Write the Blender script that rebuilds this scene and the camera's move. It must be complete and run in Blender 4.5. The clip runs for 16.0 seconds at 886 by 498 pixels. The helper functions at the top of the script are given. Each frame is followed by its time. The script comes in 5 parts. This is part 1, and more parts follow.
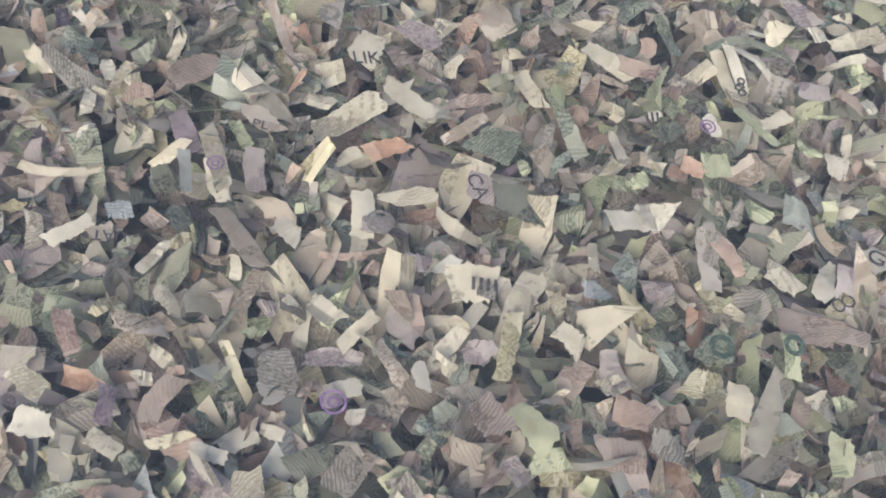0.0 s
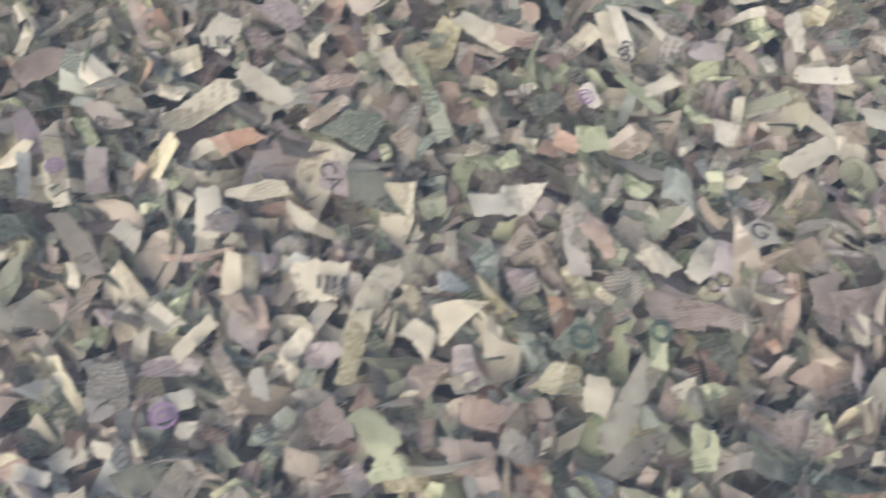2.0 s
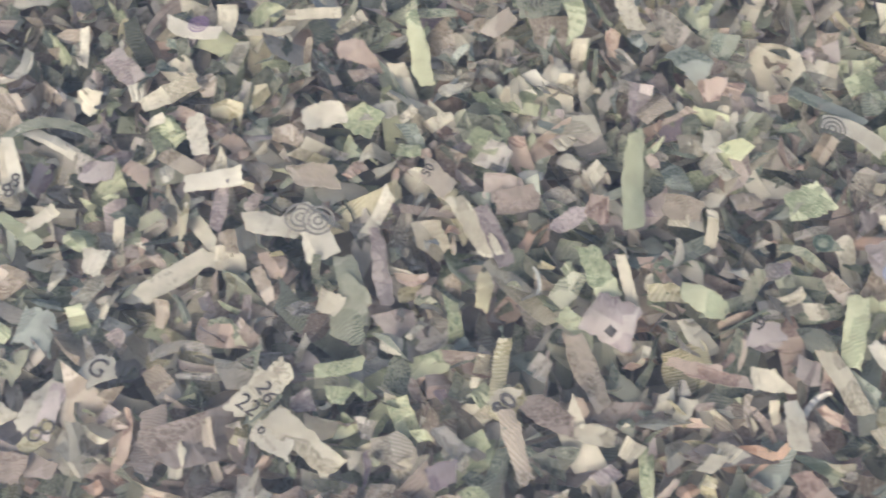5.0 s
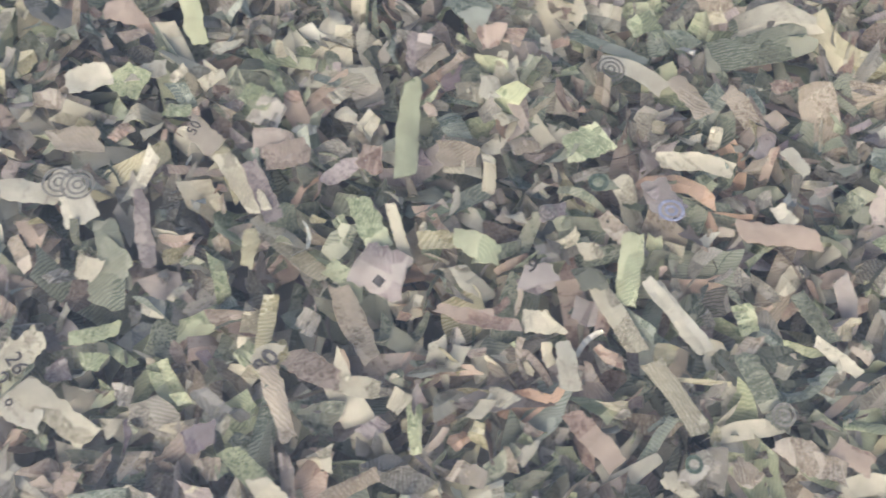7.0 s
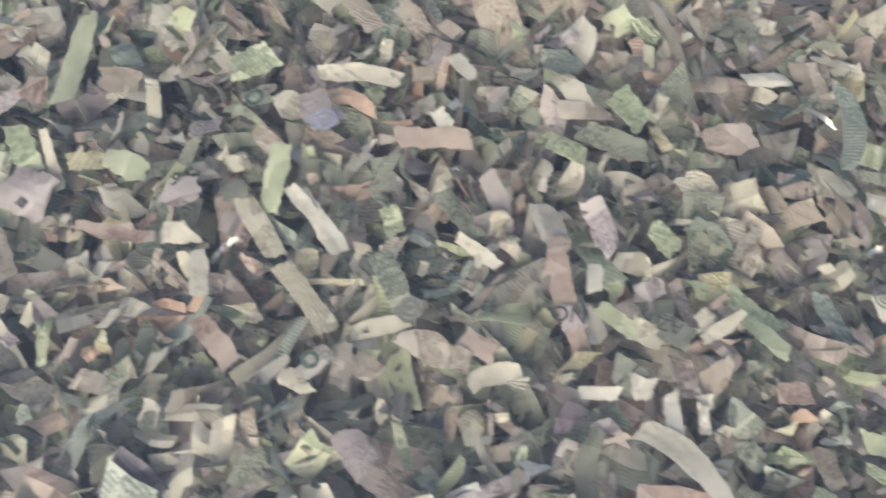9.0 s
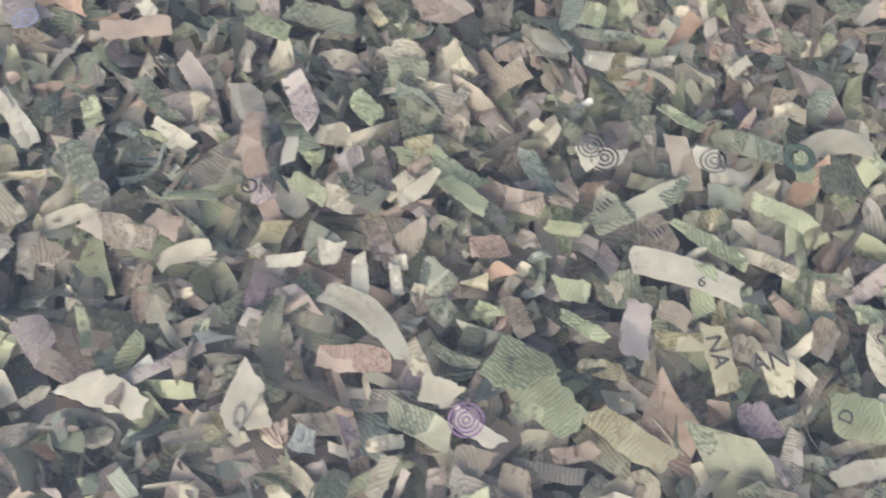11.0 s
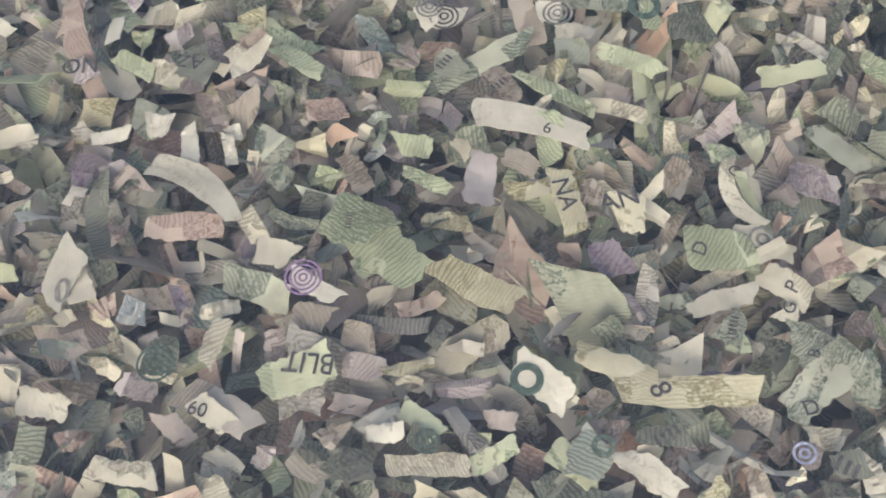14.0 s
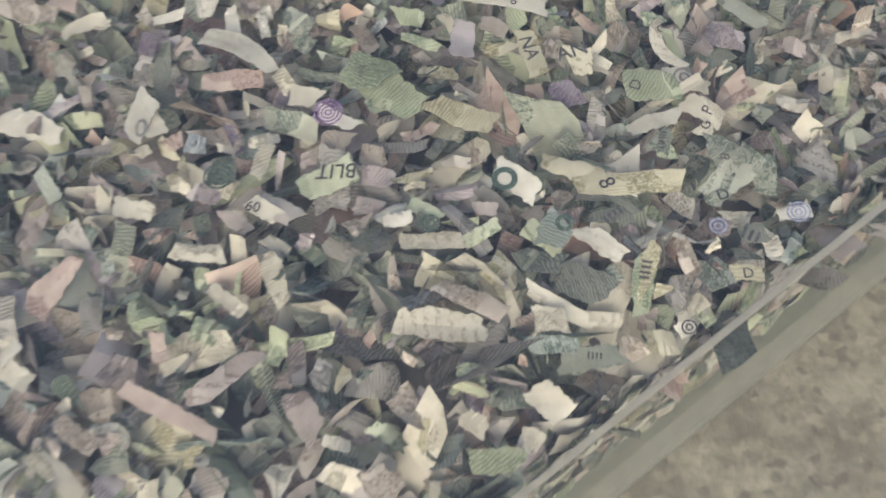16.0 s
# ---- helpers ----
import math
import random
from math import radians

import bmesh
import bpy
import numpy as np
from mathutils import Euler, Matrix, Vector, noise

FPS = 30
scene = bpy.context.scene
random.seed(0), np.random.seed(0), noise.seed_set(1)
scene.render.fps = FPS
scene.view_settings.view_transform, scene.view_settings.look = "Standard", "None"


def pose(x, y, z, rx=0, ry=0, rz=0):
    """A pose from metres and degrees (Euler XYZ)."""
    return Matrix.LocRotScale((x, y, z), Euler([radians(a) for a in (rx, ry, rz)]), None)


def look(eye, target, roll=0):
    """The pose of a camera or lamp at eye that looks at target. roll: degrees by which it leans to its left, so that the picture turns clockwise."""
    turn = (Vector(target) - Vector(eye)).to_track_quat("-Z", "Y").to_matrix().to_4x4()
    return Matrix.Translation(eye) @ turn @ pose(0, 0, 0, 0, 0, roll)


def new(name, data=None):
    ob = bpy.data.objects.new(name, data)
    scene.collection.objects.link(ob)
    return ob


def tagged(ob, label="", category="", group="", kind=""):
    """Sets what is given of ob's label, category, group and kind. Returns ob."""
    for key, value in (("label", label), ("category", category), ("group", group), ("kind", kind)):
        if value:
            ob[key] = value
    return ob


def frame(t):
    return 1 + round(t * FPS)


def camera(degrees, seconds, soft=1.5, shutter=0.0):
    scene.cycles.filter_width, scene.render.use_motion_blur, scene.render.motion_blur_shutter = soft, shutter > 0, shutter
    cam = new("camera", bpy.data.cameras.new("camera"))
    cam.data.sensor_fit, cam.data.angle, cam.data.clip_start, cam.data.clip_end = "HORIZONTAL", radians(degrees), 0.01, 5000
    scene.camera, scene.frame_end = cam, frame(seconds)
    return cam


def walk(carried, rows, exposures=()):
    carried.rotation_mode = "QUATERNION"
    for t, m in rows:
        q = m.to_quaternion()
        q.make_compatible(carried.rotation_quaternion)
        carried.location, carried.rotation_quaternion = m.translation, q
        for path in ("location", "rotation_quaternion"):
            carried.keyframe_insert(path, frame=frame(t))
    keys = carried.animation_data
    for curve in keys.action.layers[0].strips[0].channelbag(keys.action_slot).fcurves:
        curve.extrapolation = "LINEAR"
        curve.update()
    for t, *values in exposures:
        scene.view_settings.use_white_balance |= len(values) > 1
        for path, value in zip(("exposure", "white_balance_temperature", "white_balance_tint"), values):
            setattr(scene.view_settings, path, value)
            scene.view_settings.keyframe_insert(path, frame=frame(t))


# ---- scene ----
cam = camera(44.9, 16.0, soft=1.8, shutter=0.5)
PATH = [
    (0, (0.01532, -0.02056, 0.16795), (0.06487, 0.24640, -0.25190), 23.48),
    (0.5, (0.01393, -0.02192, 0.16609), (0.06357, 0.24181, -0.25579), 23.46),
    (1, (0.01633, -0.02055, 0.16343), (0.06489, 0.23926, -0.26100), 23.12),
    (1.5, (0.02646, -0.01416, 0.16363), (0.07147, 0.23739, -0.26613), 21.80),
    (2, (0.04766, -0.00182, 0.17186), (0.08433, 0.23664, -0.26608), 19.41),
    (2.5, (0.08272, 0.01929, 0.18661), (0.10264, 0.23805, -0.26255), 14.44),
    (3, (0.10860, 0.03828, 0.19583), (0.12590, 0.24302, -0.26000), 12.36),
    (3.5, (0.13938, 0.05345, 0.20447), (0.14515, 0.24565, -0.25708), 8.10),
    (4, (0.15127, 0.05255, 0.20464), (0.15329, 0.24799, -0.25558), 6.39),
    (4.5, (0.16895, 0.05096, 0.20447), (0.15859, 0.24696, -0.25539), 2.54),
    (4.7, (0.17811, 0.05145, 0.20493), (0.16240, 0.24727, -0.25486), 0.68),
    (6.8, (0.21832, 0.04481, 0.19549), (0.23209, 0.24580, -0.26212), 5.16),
    (7, (0.22337, 0.04571, 0.19501), (0.23613, 0.24590, -0.26299), 4.75),
    (7.5, (0.23503, 0.04664, 0.19122), (0.24821, 0.24642, -0.26694), 4.52),
    (8, (0.25672, 0.04325, 0.18917), (0.26066, 0.24488, -0.26836), 0.98),
    (8.5, (0.27917, 0.03531, 0.18977), (0.27459, 0.23982, -0.26647), -2.30),
    (9, (0.30097, 0.02529, 0.18582), (0.28768, 0.23635, -0.26725), -5.15),
    (9.5, (0.32424, 0.01994, 0.18277), (0.30415, 0.23194, -0.26961), -8.24),
    (10, (0.33571, 0.01454, 0.17785), (0.31332, 0.22752, -0.27397), -9.68),
    (10.2, (0.33977, 0.01229, 0.17688), (0.31724, 0.22511, -0.27501), -9.88),
    (12.3, (0.36677, -0.00805, 0.15119), (0.36953, 0.19960, -0.30364), -9.03),
    (12.5, (0.36672, -0.00995, 0.14993), (0.37276, 0.19866, -0.30443), -8.33),
    (13, (0.37615, -0.01715, 0.15032), (0.37702, 0.19854, -0.30077), -10.10),
    (13.5, (0.37357, -0.01836, 0.14898), (0.37851, 0.19768, -0.30191), -9.26),
    (14, (0.36902, -0.01837, 0.14972), (0.37377, 0.19844, -0.30081), -9.33),
    (14.5, (0.36610, -0.02556, 0.14531), (0.37133, 0.19832, -0.30174), -9.44),
    (15, (0.36642, -0.03875, 0.13877), (0.37043, 0.19094, -0.30533), -10.70),
    (15.5, (0.37022, -0.05212, 0.14981), (0.37235, 0.17671, -0.29475), -11.97),
    (16, (0.35892, -0.06665, 0.17647), (0.37427, 0.15390, -0.27200), -9.01),
]
# stops, kelvin and tint along the way
EXPOSURES = [(0, 0.80, 6890, 10), (4.5, 0.90, 7150, 10), (9, 0.87, 7025, 7.2), (13.5, 0.84, 7080, 8.2), (16, 0.74, 6950, 7.5)]
walk(cam, [(t, look(eye, target, roll)) for t, eye, target, roll in PATH], EXPOSURES)

# ---- light: a bright overcast sky with a broad, weak sun ----
SUN_HEIGHT, SUN_TURN = 42.0, 200.0
world = bpy.data.worlds.new("sky")
scene.world = world
world.use_nodes = True
wn = world.node_tree
sky = wn.nodes.new("ShaderNodeTexSky")
sky.sky_type = "NISHITA"
sky.sun_disc = False
sky.sun_elevation, sky.sun_rotation = radians(SUN_HEIGHT), radians(SUN_TURN)
sky.air_density, sky.dust_density, sky.ozone_density = 1.0, 6.0, 0.6
wn.links.new(sky.outputs[0], wn.nodes["Background"].inputs[0])
wn.nodes["Background"].inputs[1].default_value = 0.15
sun = new("sun", bpy.data.lights.new("sun", "SUN"))
sun.data.energy, sun.data.angle, sun.data.color = 0.8, radians(40), (1.0, 0.965, 0.93)
a, e = radians(SUN_TURN), radians(SUN_HEIGHT)
sun.matrix_world = look((0, 0, 3), Vector((0, 0, 3)) - Vector((math.sin(a) * math.cos(e), math.cos(a) * math.cos(e), math.sin(e))))


# ---- materials ----
class Nodes:
    """A small helper to write node trees."""

    def __init__(self, name):
        self.mat = bpy.data.materials.new(name)
        self.mat.use_nodes = True
        self.tree = self.mat.node_tree
        self.bsdf = self.tree.nodes["Principled BSDF"]

    def add(self, kind, sets=None, **links):
        n = self.tree.nodes.new("ShaderNode" + kind)
        for key, value in (sets or {}).items():
            setattr(n, key, value)
        for key, value in links.items():
            key = int(key[1:]) if key[0] == "i" and key[1:].isdigit() else key.replace("_", " ")
            if isinstance(value, bpy.types.NodeSocket):
                self.tree.links.new(value, n.inputs[key])
            else:
                n.inputs[key].default_value = value
        return n

    def math(self, op, x, y=0.5, z=0.5, clamp=False):
        return self.add("Math", {"operation": op, "use_clamp": clamp}, i0=x, i1=y, i2=z).outputs[0]

    def mix(self, fac, x, y, blend="MIX"):
        n = self.add("Mix", {"data_type": "RGBA", "blend_type": blend}, Factor=fac)
        for k, v in ((6, x), (7, y)):
            if isinstance(v, bpy.types.NodeSocket):
                self.tree.links.new(v, n.inputs[k])
            else:
                n.inputs[k].default_value = v
        return n.outputs[2]

    def ramp(self, fac, *stops):
        n = self.add("ValToRGB", Fac=fac)
        el = n.color_ramp.elements
        while len(el) < len(stops):
            el.new(0.5)
        for s, (p, c) in zip(el, stops):
            s.position, s.color = p, (c, c, c, 1) if isinstance(c, (int, float)) else (*c, 1)
        return n.outputs[0]

    def done(self, colour, rough, height=None, depth=0.0002, strength=0.5):
        self.tree.links.new(colour, self.bsdf.inputs["Base Color"])
        if isinstance(rough, bpy.types.NodeSocket):
            self.tree.links.new(rough, self.bsdf.inputs["Roughness"])
        else:
            self.bsdf.inputs["Roughness"].default_value = rough
        if height is not None:
            b = self.add("Bump", Height=height, Distance=depth, Strength=strength)
            self.tree.links.new(b.outputs[0], self.bsdf.inputs["Normal"])
        return self.mat


def note_paper(name, paper, ink, heavy, tiny=1.0):
    """Worn banknote paper: a pale stock, fine engraved lines and rosettes in ink, soiling. heavy: share of pieces that are densely printed."""
    k = Nodes(name)
    uv = k.add("UVMap").outputs[0]
    r = k.math("FRACT", k.math("ADD", k.add("ObjectInfo").outputs["Random"], k.add("NewGeometry").outputs["Random Per Island"]))
    r2 = k.math("FRACT", k.math("MULTIPLY", r, 17.31))
    r3 = k.math("FRACT", k.math("MULTIPLY", r, 57.77))
    place = k.add("Combine" + "XYZ", X=k.math("MULTIPLY", r2, 3.0), Y=k.math("MULTIPLY", r3, 3.0), Z=k.math("MULTIPLY", r, 2.0)).outputs[0]
    at = k.add("VectorMath", {"operation": "ADD"}, i0=uv, i1=place).outputs[0]
    turned = k.add("VectorRotate", {"rotation_type": "Z_AXIS"}, Vector=at, Angle=k.math("MULTIPLY", r3, 6.28)).outputs[0]
    # fine engraved screens: a mesh of waving lines on some pieces, rosettes on others
    swing = k.add("TexNoise", Vector=turned, Scale=260.0, Detail=2.0, Roughness=0.5).outputs["Color"]
    bent = k.add("VectorMath", {"operation": "MULTIPLY_ADD"}, i0=swing, i1=(0.0022, 0.0022, 0.0), i2=turned).outputs[0]
    lines = k.add("TexWave", {"wave_type": "BANDS", "wave_profile": "SIN", "bands_direction": "DIAGONAL"}, Vector=bent, Scale=640.0 * tiny, Distortion=0.0).outputs["Fac"]
    cross = k.add("TexWave", {"wave_type": "BANDS", "wave_profile": "SIN", "bands_direction": "Y"}, Vector=bent, Scale=1000.0 * tiny, Distortion=0.0).outputs["Fac"]
    rings = k.add("TexWave", {"wave_type": "RINGS", "wave_profile": "SIN"}, Vector=bent, Scale=640.0 * tiny, Distortion=0.0).outputs["Fac"]
    mesh = k.math("MAXIMUM", k.ramp(lines, (0.55, 0.0), (0.8, 1.0)), k.ramp(cross, (0.6, 0.0), (0.85, 0.85)))
    curls = k.math("MULTIPLY", k.ramp(rings, (0.45, 0.0), (0.8, 1.0)), k.math("MULTIPLY_ADD", cross, 0.6, 0.4))
    kind = k.math("GREATER_THAN", r3, 0.62)
    screen = k.add("Mix", {"data_type": "FLOAT"}, i0=kind, i2=mesh, i3=curls).outputs[0]
    # broad fields of print with bare paper between, their borders straight in places
    field = k.add("TexVoronoi", {"distance": "CHEBYCHEV"}, Vector=bent, Scale=120.0, Randomness=0.9).outputs["Color"]
    cells = k.add("SeparateColor", Color=field)
    border = k.math("ADD", k.math("MULTIPLY", cells.outputs[0], 0.75), k.math("MULTIPLY", r2, 0.5))
    dense = k.ramp(k.math("SUBTRACT", border, 0.18 - heavy), (0.49, 0.0), (0.52, 1.0))
    strength = k.math("MULTIPLY_ADD", cells.outputs[1], 0.65, 0.2)
    engraved = k.math("MULTIPLY", screen, k.math("MULTIPLY", strength, k.math("MULTIPLY_ADD", dense, 0.85, 0.15)))
    # engraved pictures: streaks and blots of solid ink
    motif = k.add("TexNoise", Vector=bent, Scale=640.0, Detail=4.0, Roughness=0.8, Distortion=2.6).outputs["Fac"]
    solid = k.math("GREATER_THAN", cells.outputs[2], 0.55)
    stamp = k.math("MULTIPLY", k.ramp(motif, (0.49, 0.0), (0.54, 0.95)), k.math("MULTIPLY", dense, k.math("MULTIPLY_ADD", solid, 0.85, 0.1)))
    # rows of minute type
    row = k.ramp(k.add("TexWave", {"bands_direction": "Y"}, Vector=turned, Scale=150.0, Distortion=0.0).outputs["Fac"], (0.6, 0.0), (0.66, 1.0))
    dots = k.ramp(k.add("TexNoise", Vector=turned, Scale=1900.0, Detail=0.0).outputs["Fac"], (0.5, 0.0), (0.56, 1.0))
    type_rows = k.math("MULTIPLY", k.math("MULTIPLY", row, dots), k.math("MULTIPLY", k.math("GREATER_THAN", cells.outputs[1], 0.78), 0.6))
    ground = k.mix(k.math("MULTIPLY", dense, 0.45), (*paper, 1), (*[0.5 * (p + 1.2 * i) for p, i in zip(paper, ink)], 1))
    inked = k.mix(k.math("MAXIMUM", k.math("MAXIMUM", engraved, stamp), type_rows), ground, (*ink, 1))
    # soiling at two sizes and a shift of shade from piece to piece
    soil = k.add("TexNoise", Vector=at, Scale=160.0, Detail=4.0, Roughness=0.6).outputs["Fac"]
    fibre = k.add("TexNoise", Vector=at, Scale=2600.0, Detail=2.0).outputs["Fac"]
    worn = k.mix(k.ramp(soil, (0.35, 0.0), (0.75, 0.45)), inked, (0.20, 0.17, 0.13, 1), "MULTIPLY")
    shade = k.math("MULTIPLY_ADD", r, 0.40, 0.80)
    shade = k.math("MULTIPLY", shade, k.math("MULTIPLY_ADD", fibre, 0.24, 0.88))
    tone = k.add("CombineColor", Red=shade, Green=shade, Blue=shade).outputs[0]
    colour = k.mix(1.0, worn, tone, "MULTIPLY")
    crumple = k.add("TexNoise", Vector=at, Scale=620.0, Detail=3.0, Roughness=0.6, Distortion=0.6).outputs["Fac"]
    height = k.math("ADD", k.math("MULTIPLY", fibre, 0.12), k.math("MULTIPLY", crumple, 1.0))
    k.bsdf.inputs["Specular IOR Level"].default_value = 0.2
    k.done(colour, k.math("MULTIPLY_ADD", soil, 0.2, 0.75), height, 0.0006, 0.4)
    # thin stock lets some light through
    through_light = k.add("BsdfTranslucent", Color=colour).outputs[0]
    both = k.add("MixShader", i0=0.22, i1=k.bsdf.outputs[0], i2=through_light).outputs[0]
    k.tree.links.new(both, k.tree.nodes["Material Output"].inputs["Surface"])
    return k.mat


PAPERS = dict(
    cream=note_paper("cream_paper", (0.590, 0.580, 0.510), (0.24, 0.23, 0.19), -0.05),
    white=note_paper("white_paper", (0.590, 0.592, 0.545), (0.35, 0.34, 0.30), -0.45),
    yellow=note_paper("yellow_paper", (0.586, 0.574, 0.466), (0.20, 0.19, 0.11), 0.2),
    lime=note_paper("lime_paper", (0.522, 0.568, 0.432), (0.14, 0.19, 0.13), 0.18),
    green=note_paper("green_paper", (0.403, 0.426, 0.366), (0.08, 0.11, 0.09), 0.38),
    dark=note_paper("dark_green_paper", (0.252, 0.267, 0.237), (0.05, 0.065, 0.055), 0.6),
    grey=note_paper("grey_paper", (0.437, 0.430, 0.420), (0.12, 0.12, 0.11), 0.3),
    tan=note_paper("tan_paper", (0.496, 0.463, 0.428), (0.18, 0.15, 0.12), 0.25),
    pink=note_paper("pink_paper", (0.510, 0.433, 0.395), (0.22, 0.15, 0.14), 0.05),
    rose=note_paper("rose_paper", (0.410, 0.373, 0.363), (0.15, 0.12, 0.11), 0.25),
    lilac=note_paper("lilac_paper", (0.459, 0.431, 0.440), (0.19, 0.16, 0.19), 0.12),
    purple=note_paper("purple_paper", (0.287, 0.263, 0.303), (0.12, 0.095, 0.14), 0.25),
    blue=note_paper("blue_paper", (0.459, 0.497, 0.512), (0.17, 0.21, 0.25), 0.0),
    teal=note_paper("teal_paper", (0.410, 0.455, 0.432), (0.08, 0.12, 0.11), 0.35),
    orange=note_paper("orange_paper", (0.526, 0.398, 0.334), (0.33, 0.21, 0.16), -0.1),
)


def ink(name, colour):
    k = Nodes(name)
    wear = k.add("TexNoise", Vector=k.add("TexCoord").outputs["Object"], Scale=1500.0, Detail=3.0).outputs["Fac"]
    return k.done(k.mix(k.ramp(wear, (0.45, 0.0), (0.8, 0.6)), (*colour, 1), (*[min(1, c * 2.2 + 0.12) for c in colour], 1)), 0.6)


INKS = dict(
    black=ink("black_ink", (0.035, 0.035, 0.04)),
    green=ink("green_ink", (0.03, 0.055, 0.045)),
    purple=ink("purple_ink", (0.16, 0.10, 0.22)),
    blue=ink("blue_ink", (0.22, 0.25, 0.38)),
    grey=ink("grey_ink", (0.13, 0.13, 0.13)),
)


def stone_material():
    """Mottled sandy stone with dark and ochre grains."""
    k = Nodes("sandy_stone")
    at = k.add("TexCoord").outputs["Object"]
    big = k.add("TexNoise", Vector=at, Scale=70.0, Detail=5.0, Roughness=0.6).outputs["Fac"]
    mid = k.add("TexNoise", Vector=at, Scale=170.0, Detail=4.0, Roughness=0.7).outputs["Fac"]
    grain = k.add("TexVoronoi", Vector=at, Scale=520.0, Randomness=1.0).outputs["Color"]
    grains = k.add("SeparateColor", Color=grain).outputs[0]
    base = k.mix(k.ramp(big, (0.42, 0.0), (0.58, 1.0)), (0.140, 0.132, 0.098, 1), (0.225, 0.218, 0.168, 1))
    base = k.mix(k.ramp(mid, (0.30, 0.75), (0.58, 0.0)), base, (0.095, 0.088, 0.064, 1))
    base = k.mix(k.ramp(grains, (0.72, 0.0), (0.95, 0.35)), base, (0.30, 0.28, 0.22, 1))
    base = k.mix(k.ramp(grains, (0.03, 0.5), (0.16, 0.0)), base, (0.06, 0.055, 0.04, 1))
    return k.done(base, 0.75, k.math("ADD", mid, k.math("MULTIPLY", grains, 0.4)), 0.0012, 0.7)


def acrylic(name, tint, rough, clear):
    """Clear or scuffed acrylic sheet. clear: how much of the light passes."""
    k = Nodes(name)
    at = k.add("TexCoord").outputs["Object"]
    scuff = k.add("TexNoise", Vector=at, Scale=220.0, Detail=5.0, Roughness=0.7).outputs["Fac"]
    k.bsdf.inputs["Transmission Weight"].default_value = clear
    k.bsdf.inputs["IOR"].default_value = 1.2 if clear > 0.8 else 1.45
    colour = k.mix(k.ramp(scuff, (0.4, 0.0), (0.75, 1.0)), (*tint, 1), (*[c * 0.8 for c in tint], 1))
    return k.done(colour, k.math("MULTIPLY_ADD", scuff, 0.2, rough), scuff, 0.0004, 0.4)


def pane_material():
    """A clear pane: light goes straight through, and each face mirrors a little of the sky, a little blurred by smears."""
    k = Nodes("case_glass")
    out = k.tree.nodes["Material Output"]
    clear = k.add("BsdfTransparent", Color=(0.985, 0.99, 0.985, 1)).outputs[0]
    gloss = k.add("BsdfGlossy", Roughness=0.1).outputs[0]
    mixed = k.add("MixShader", i0=0.07, i1=clear, i2=gloss).outputs[0]
    k.tree.links.new(mixed, out.inputs["Surface"])
    return k.mat


PANE = pane_material()
STONE = stone_material()
EDGE = acrylic("scuffed_acrylic_base", (0.24, 0.245, 0.205), 0.35, 0.2)
SAWN = acrylic("sawn_acrylic_edge", (0.40, 0.40, 0.36), 0.35, 0.45)


# ---- building helpers ----
def part(name, bm, material, parent, label=""):
    """Links a bmesh as one mesh object under a thing or a part."""
    me = bpy.data.meshes.new(name)
    bm.to_mesh(me)
    bm.free()
    me.materials.append(material)
    ob = new(name, me)
    ob.parent = parent
    return tagged(ob, label)


def slab(x0, y0, z0, x1, y1, z1, bevel=0.0004):
    bm = bmesh.new()
    bmesh.ops.create_cube(bm, size=1)
    for v in bm.verts:
        v.co = Vector(((x0 + x1) / 2 + v.co.x * (x1 - x0), (y0 + y1) / 2 + v.co.y * (y1 - y0), (z0 + z1) / 2 + v.co.z * (z1 - z0)))
    if bevel:
        bmesh.ops.bevel(bm, geom=bm.edges[:], offset=bevel, segments=2, affect="EDGES")
    return bm


# ---- the tray: a stone ground, an acrylic base and four clear panels ----
# the tray's own axes: origin at a near corner of the seen panel, x along that panel, y into the heap
TRAY = pose(-0.0398, -0.2188, 0, 0, 0, 25.41)
BED, RIM = -0.045, -0.0060          # inside floor and top edge, from the mean surface of the heap
LONG, DEEP, THICK = 0.70, 0.46, 0.0014
BASE_OUT, BASE_HIGH = 0.0056, 0.005

bm = bmesh.new()
bmesh.ops.create_grid(bm, x_segments=40, y_segments=40, size=30)
ground = new("ground", bpy.data.meshes.new("ground"))
bm.to_mesh(ground.data)
bm.free()
ground.data.materials.append(STONE)
ground.location.z = BED - BASE_HIGH - 0.0005
tagged(ground, "sandy mottled stone slab with dark and ochre grains", "stone slab", kind="structure")

tray = new("display_tray")
tray.matrix_world = TRAY
tagged(tray, "clear acrylic display tray standing on stone, filled with shredded notes", "display tray")
part("base_plate", slab(-BASE_OUT, -BASE_OUT, BED - BASE_HIGH, LONG + BASE_OUT, DEEP + BASE_OUT, BED, 0.0008), EDGE, tray, "scuffed translucent acrylic base")
part("front_panel", slab(0, -THICK, BED, LONG, 0, RIM), PANE, tray, "clear acrylic panel")
part("front_rim", slab(0, -THICK, RIM, LONG, 0, RIM + 0.0008, 0.0002), SAWN, tray, "dull sawn top edge")
part("back_panel", slab(0, DEEP, BED, LONG, DEEP + THICK, RIM), PANE, tray)
part("side_panel", slab(-THICK, -THICK, BED, 0, DEEP + THICK, RIM), PANE, tray)
part("side_panel", slab(LONG, -THICK, BED, LONG + THICK, DEEP + THICK, RIM), PANE, tray)


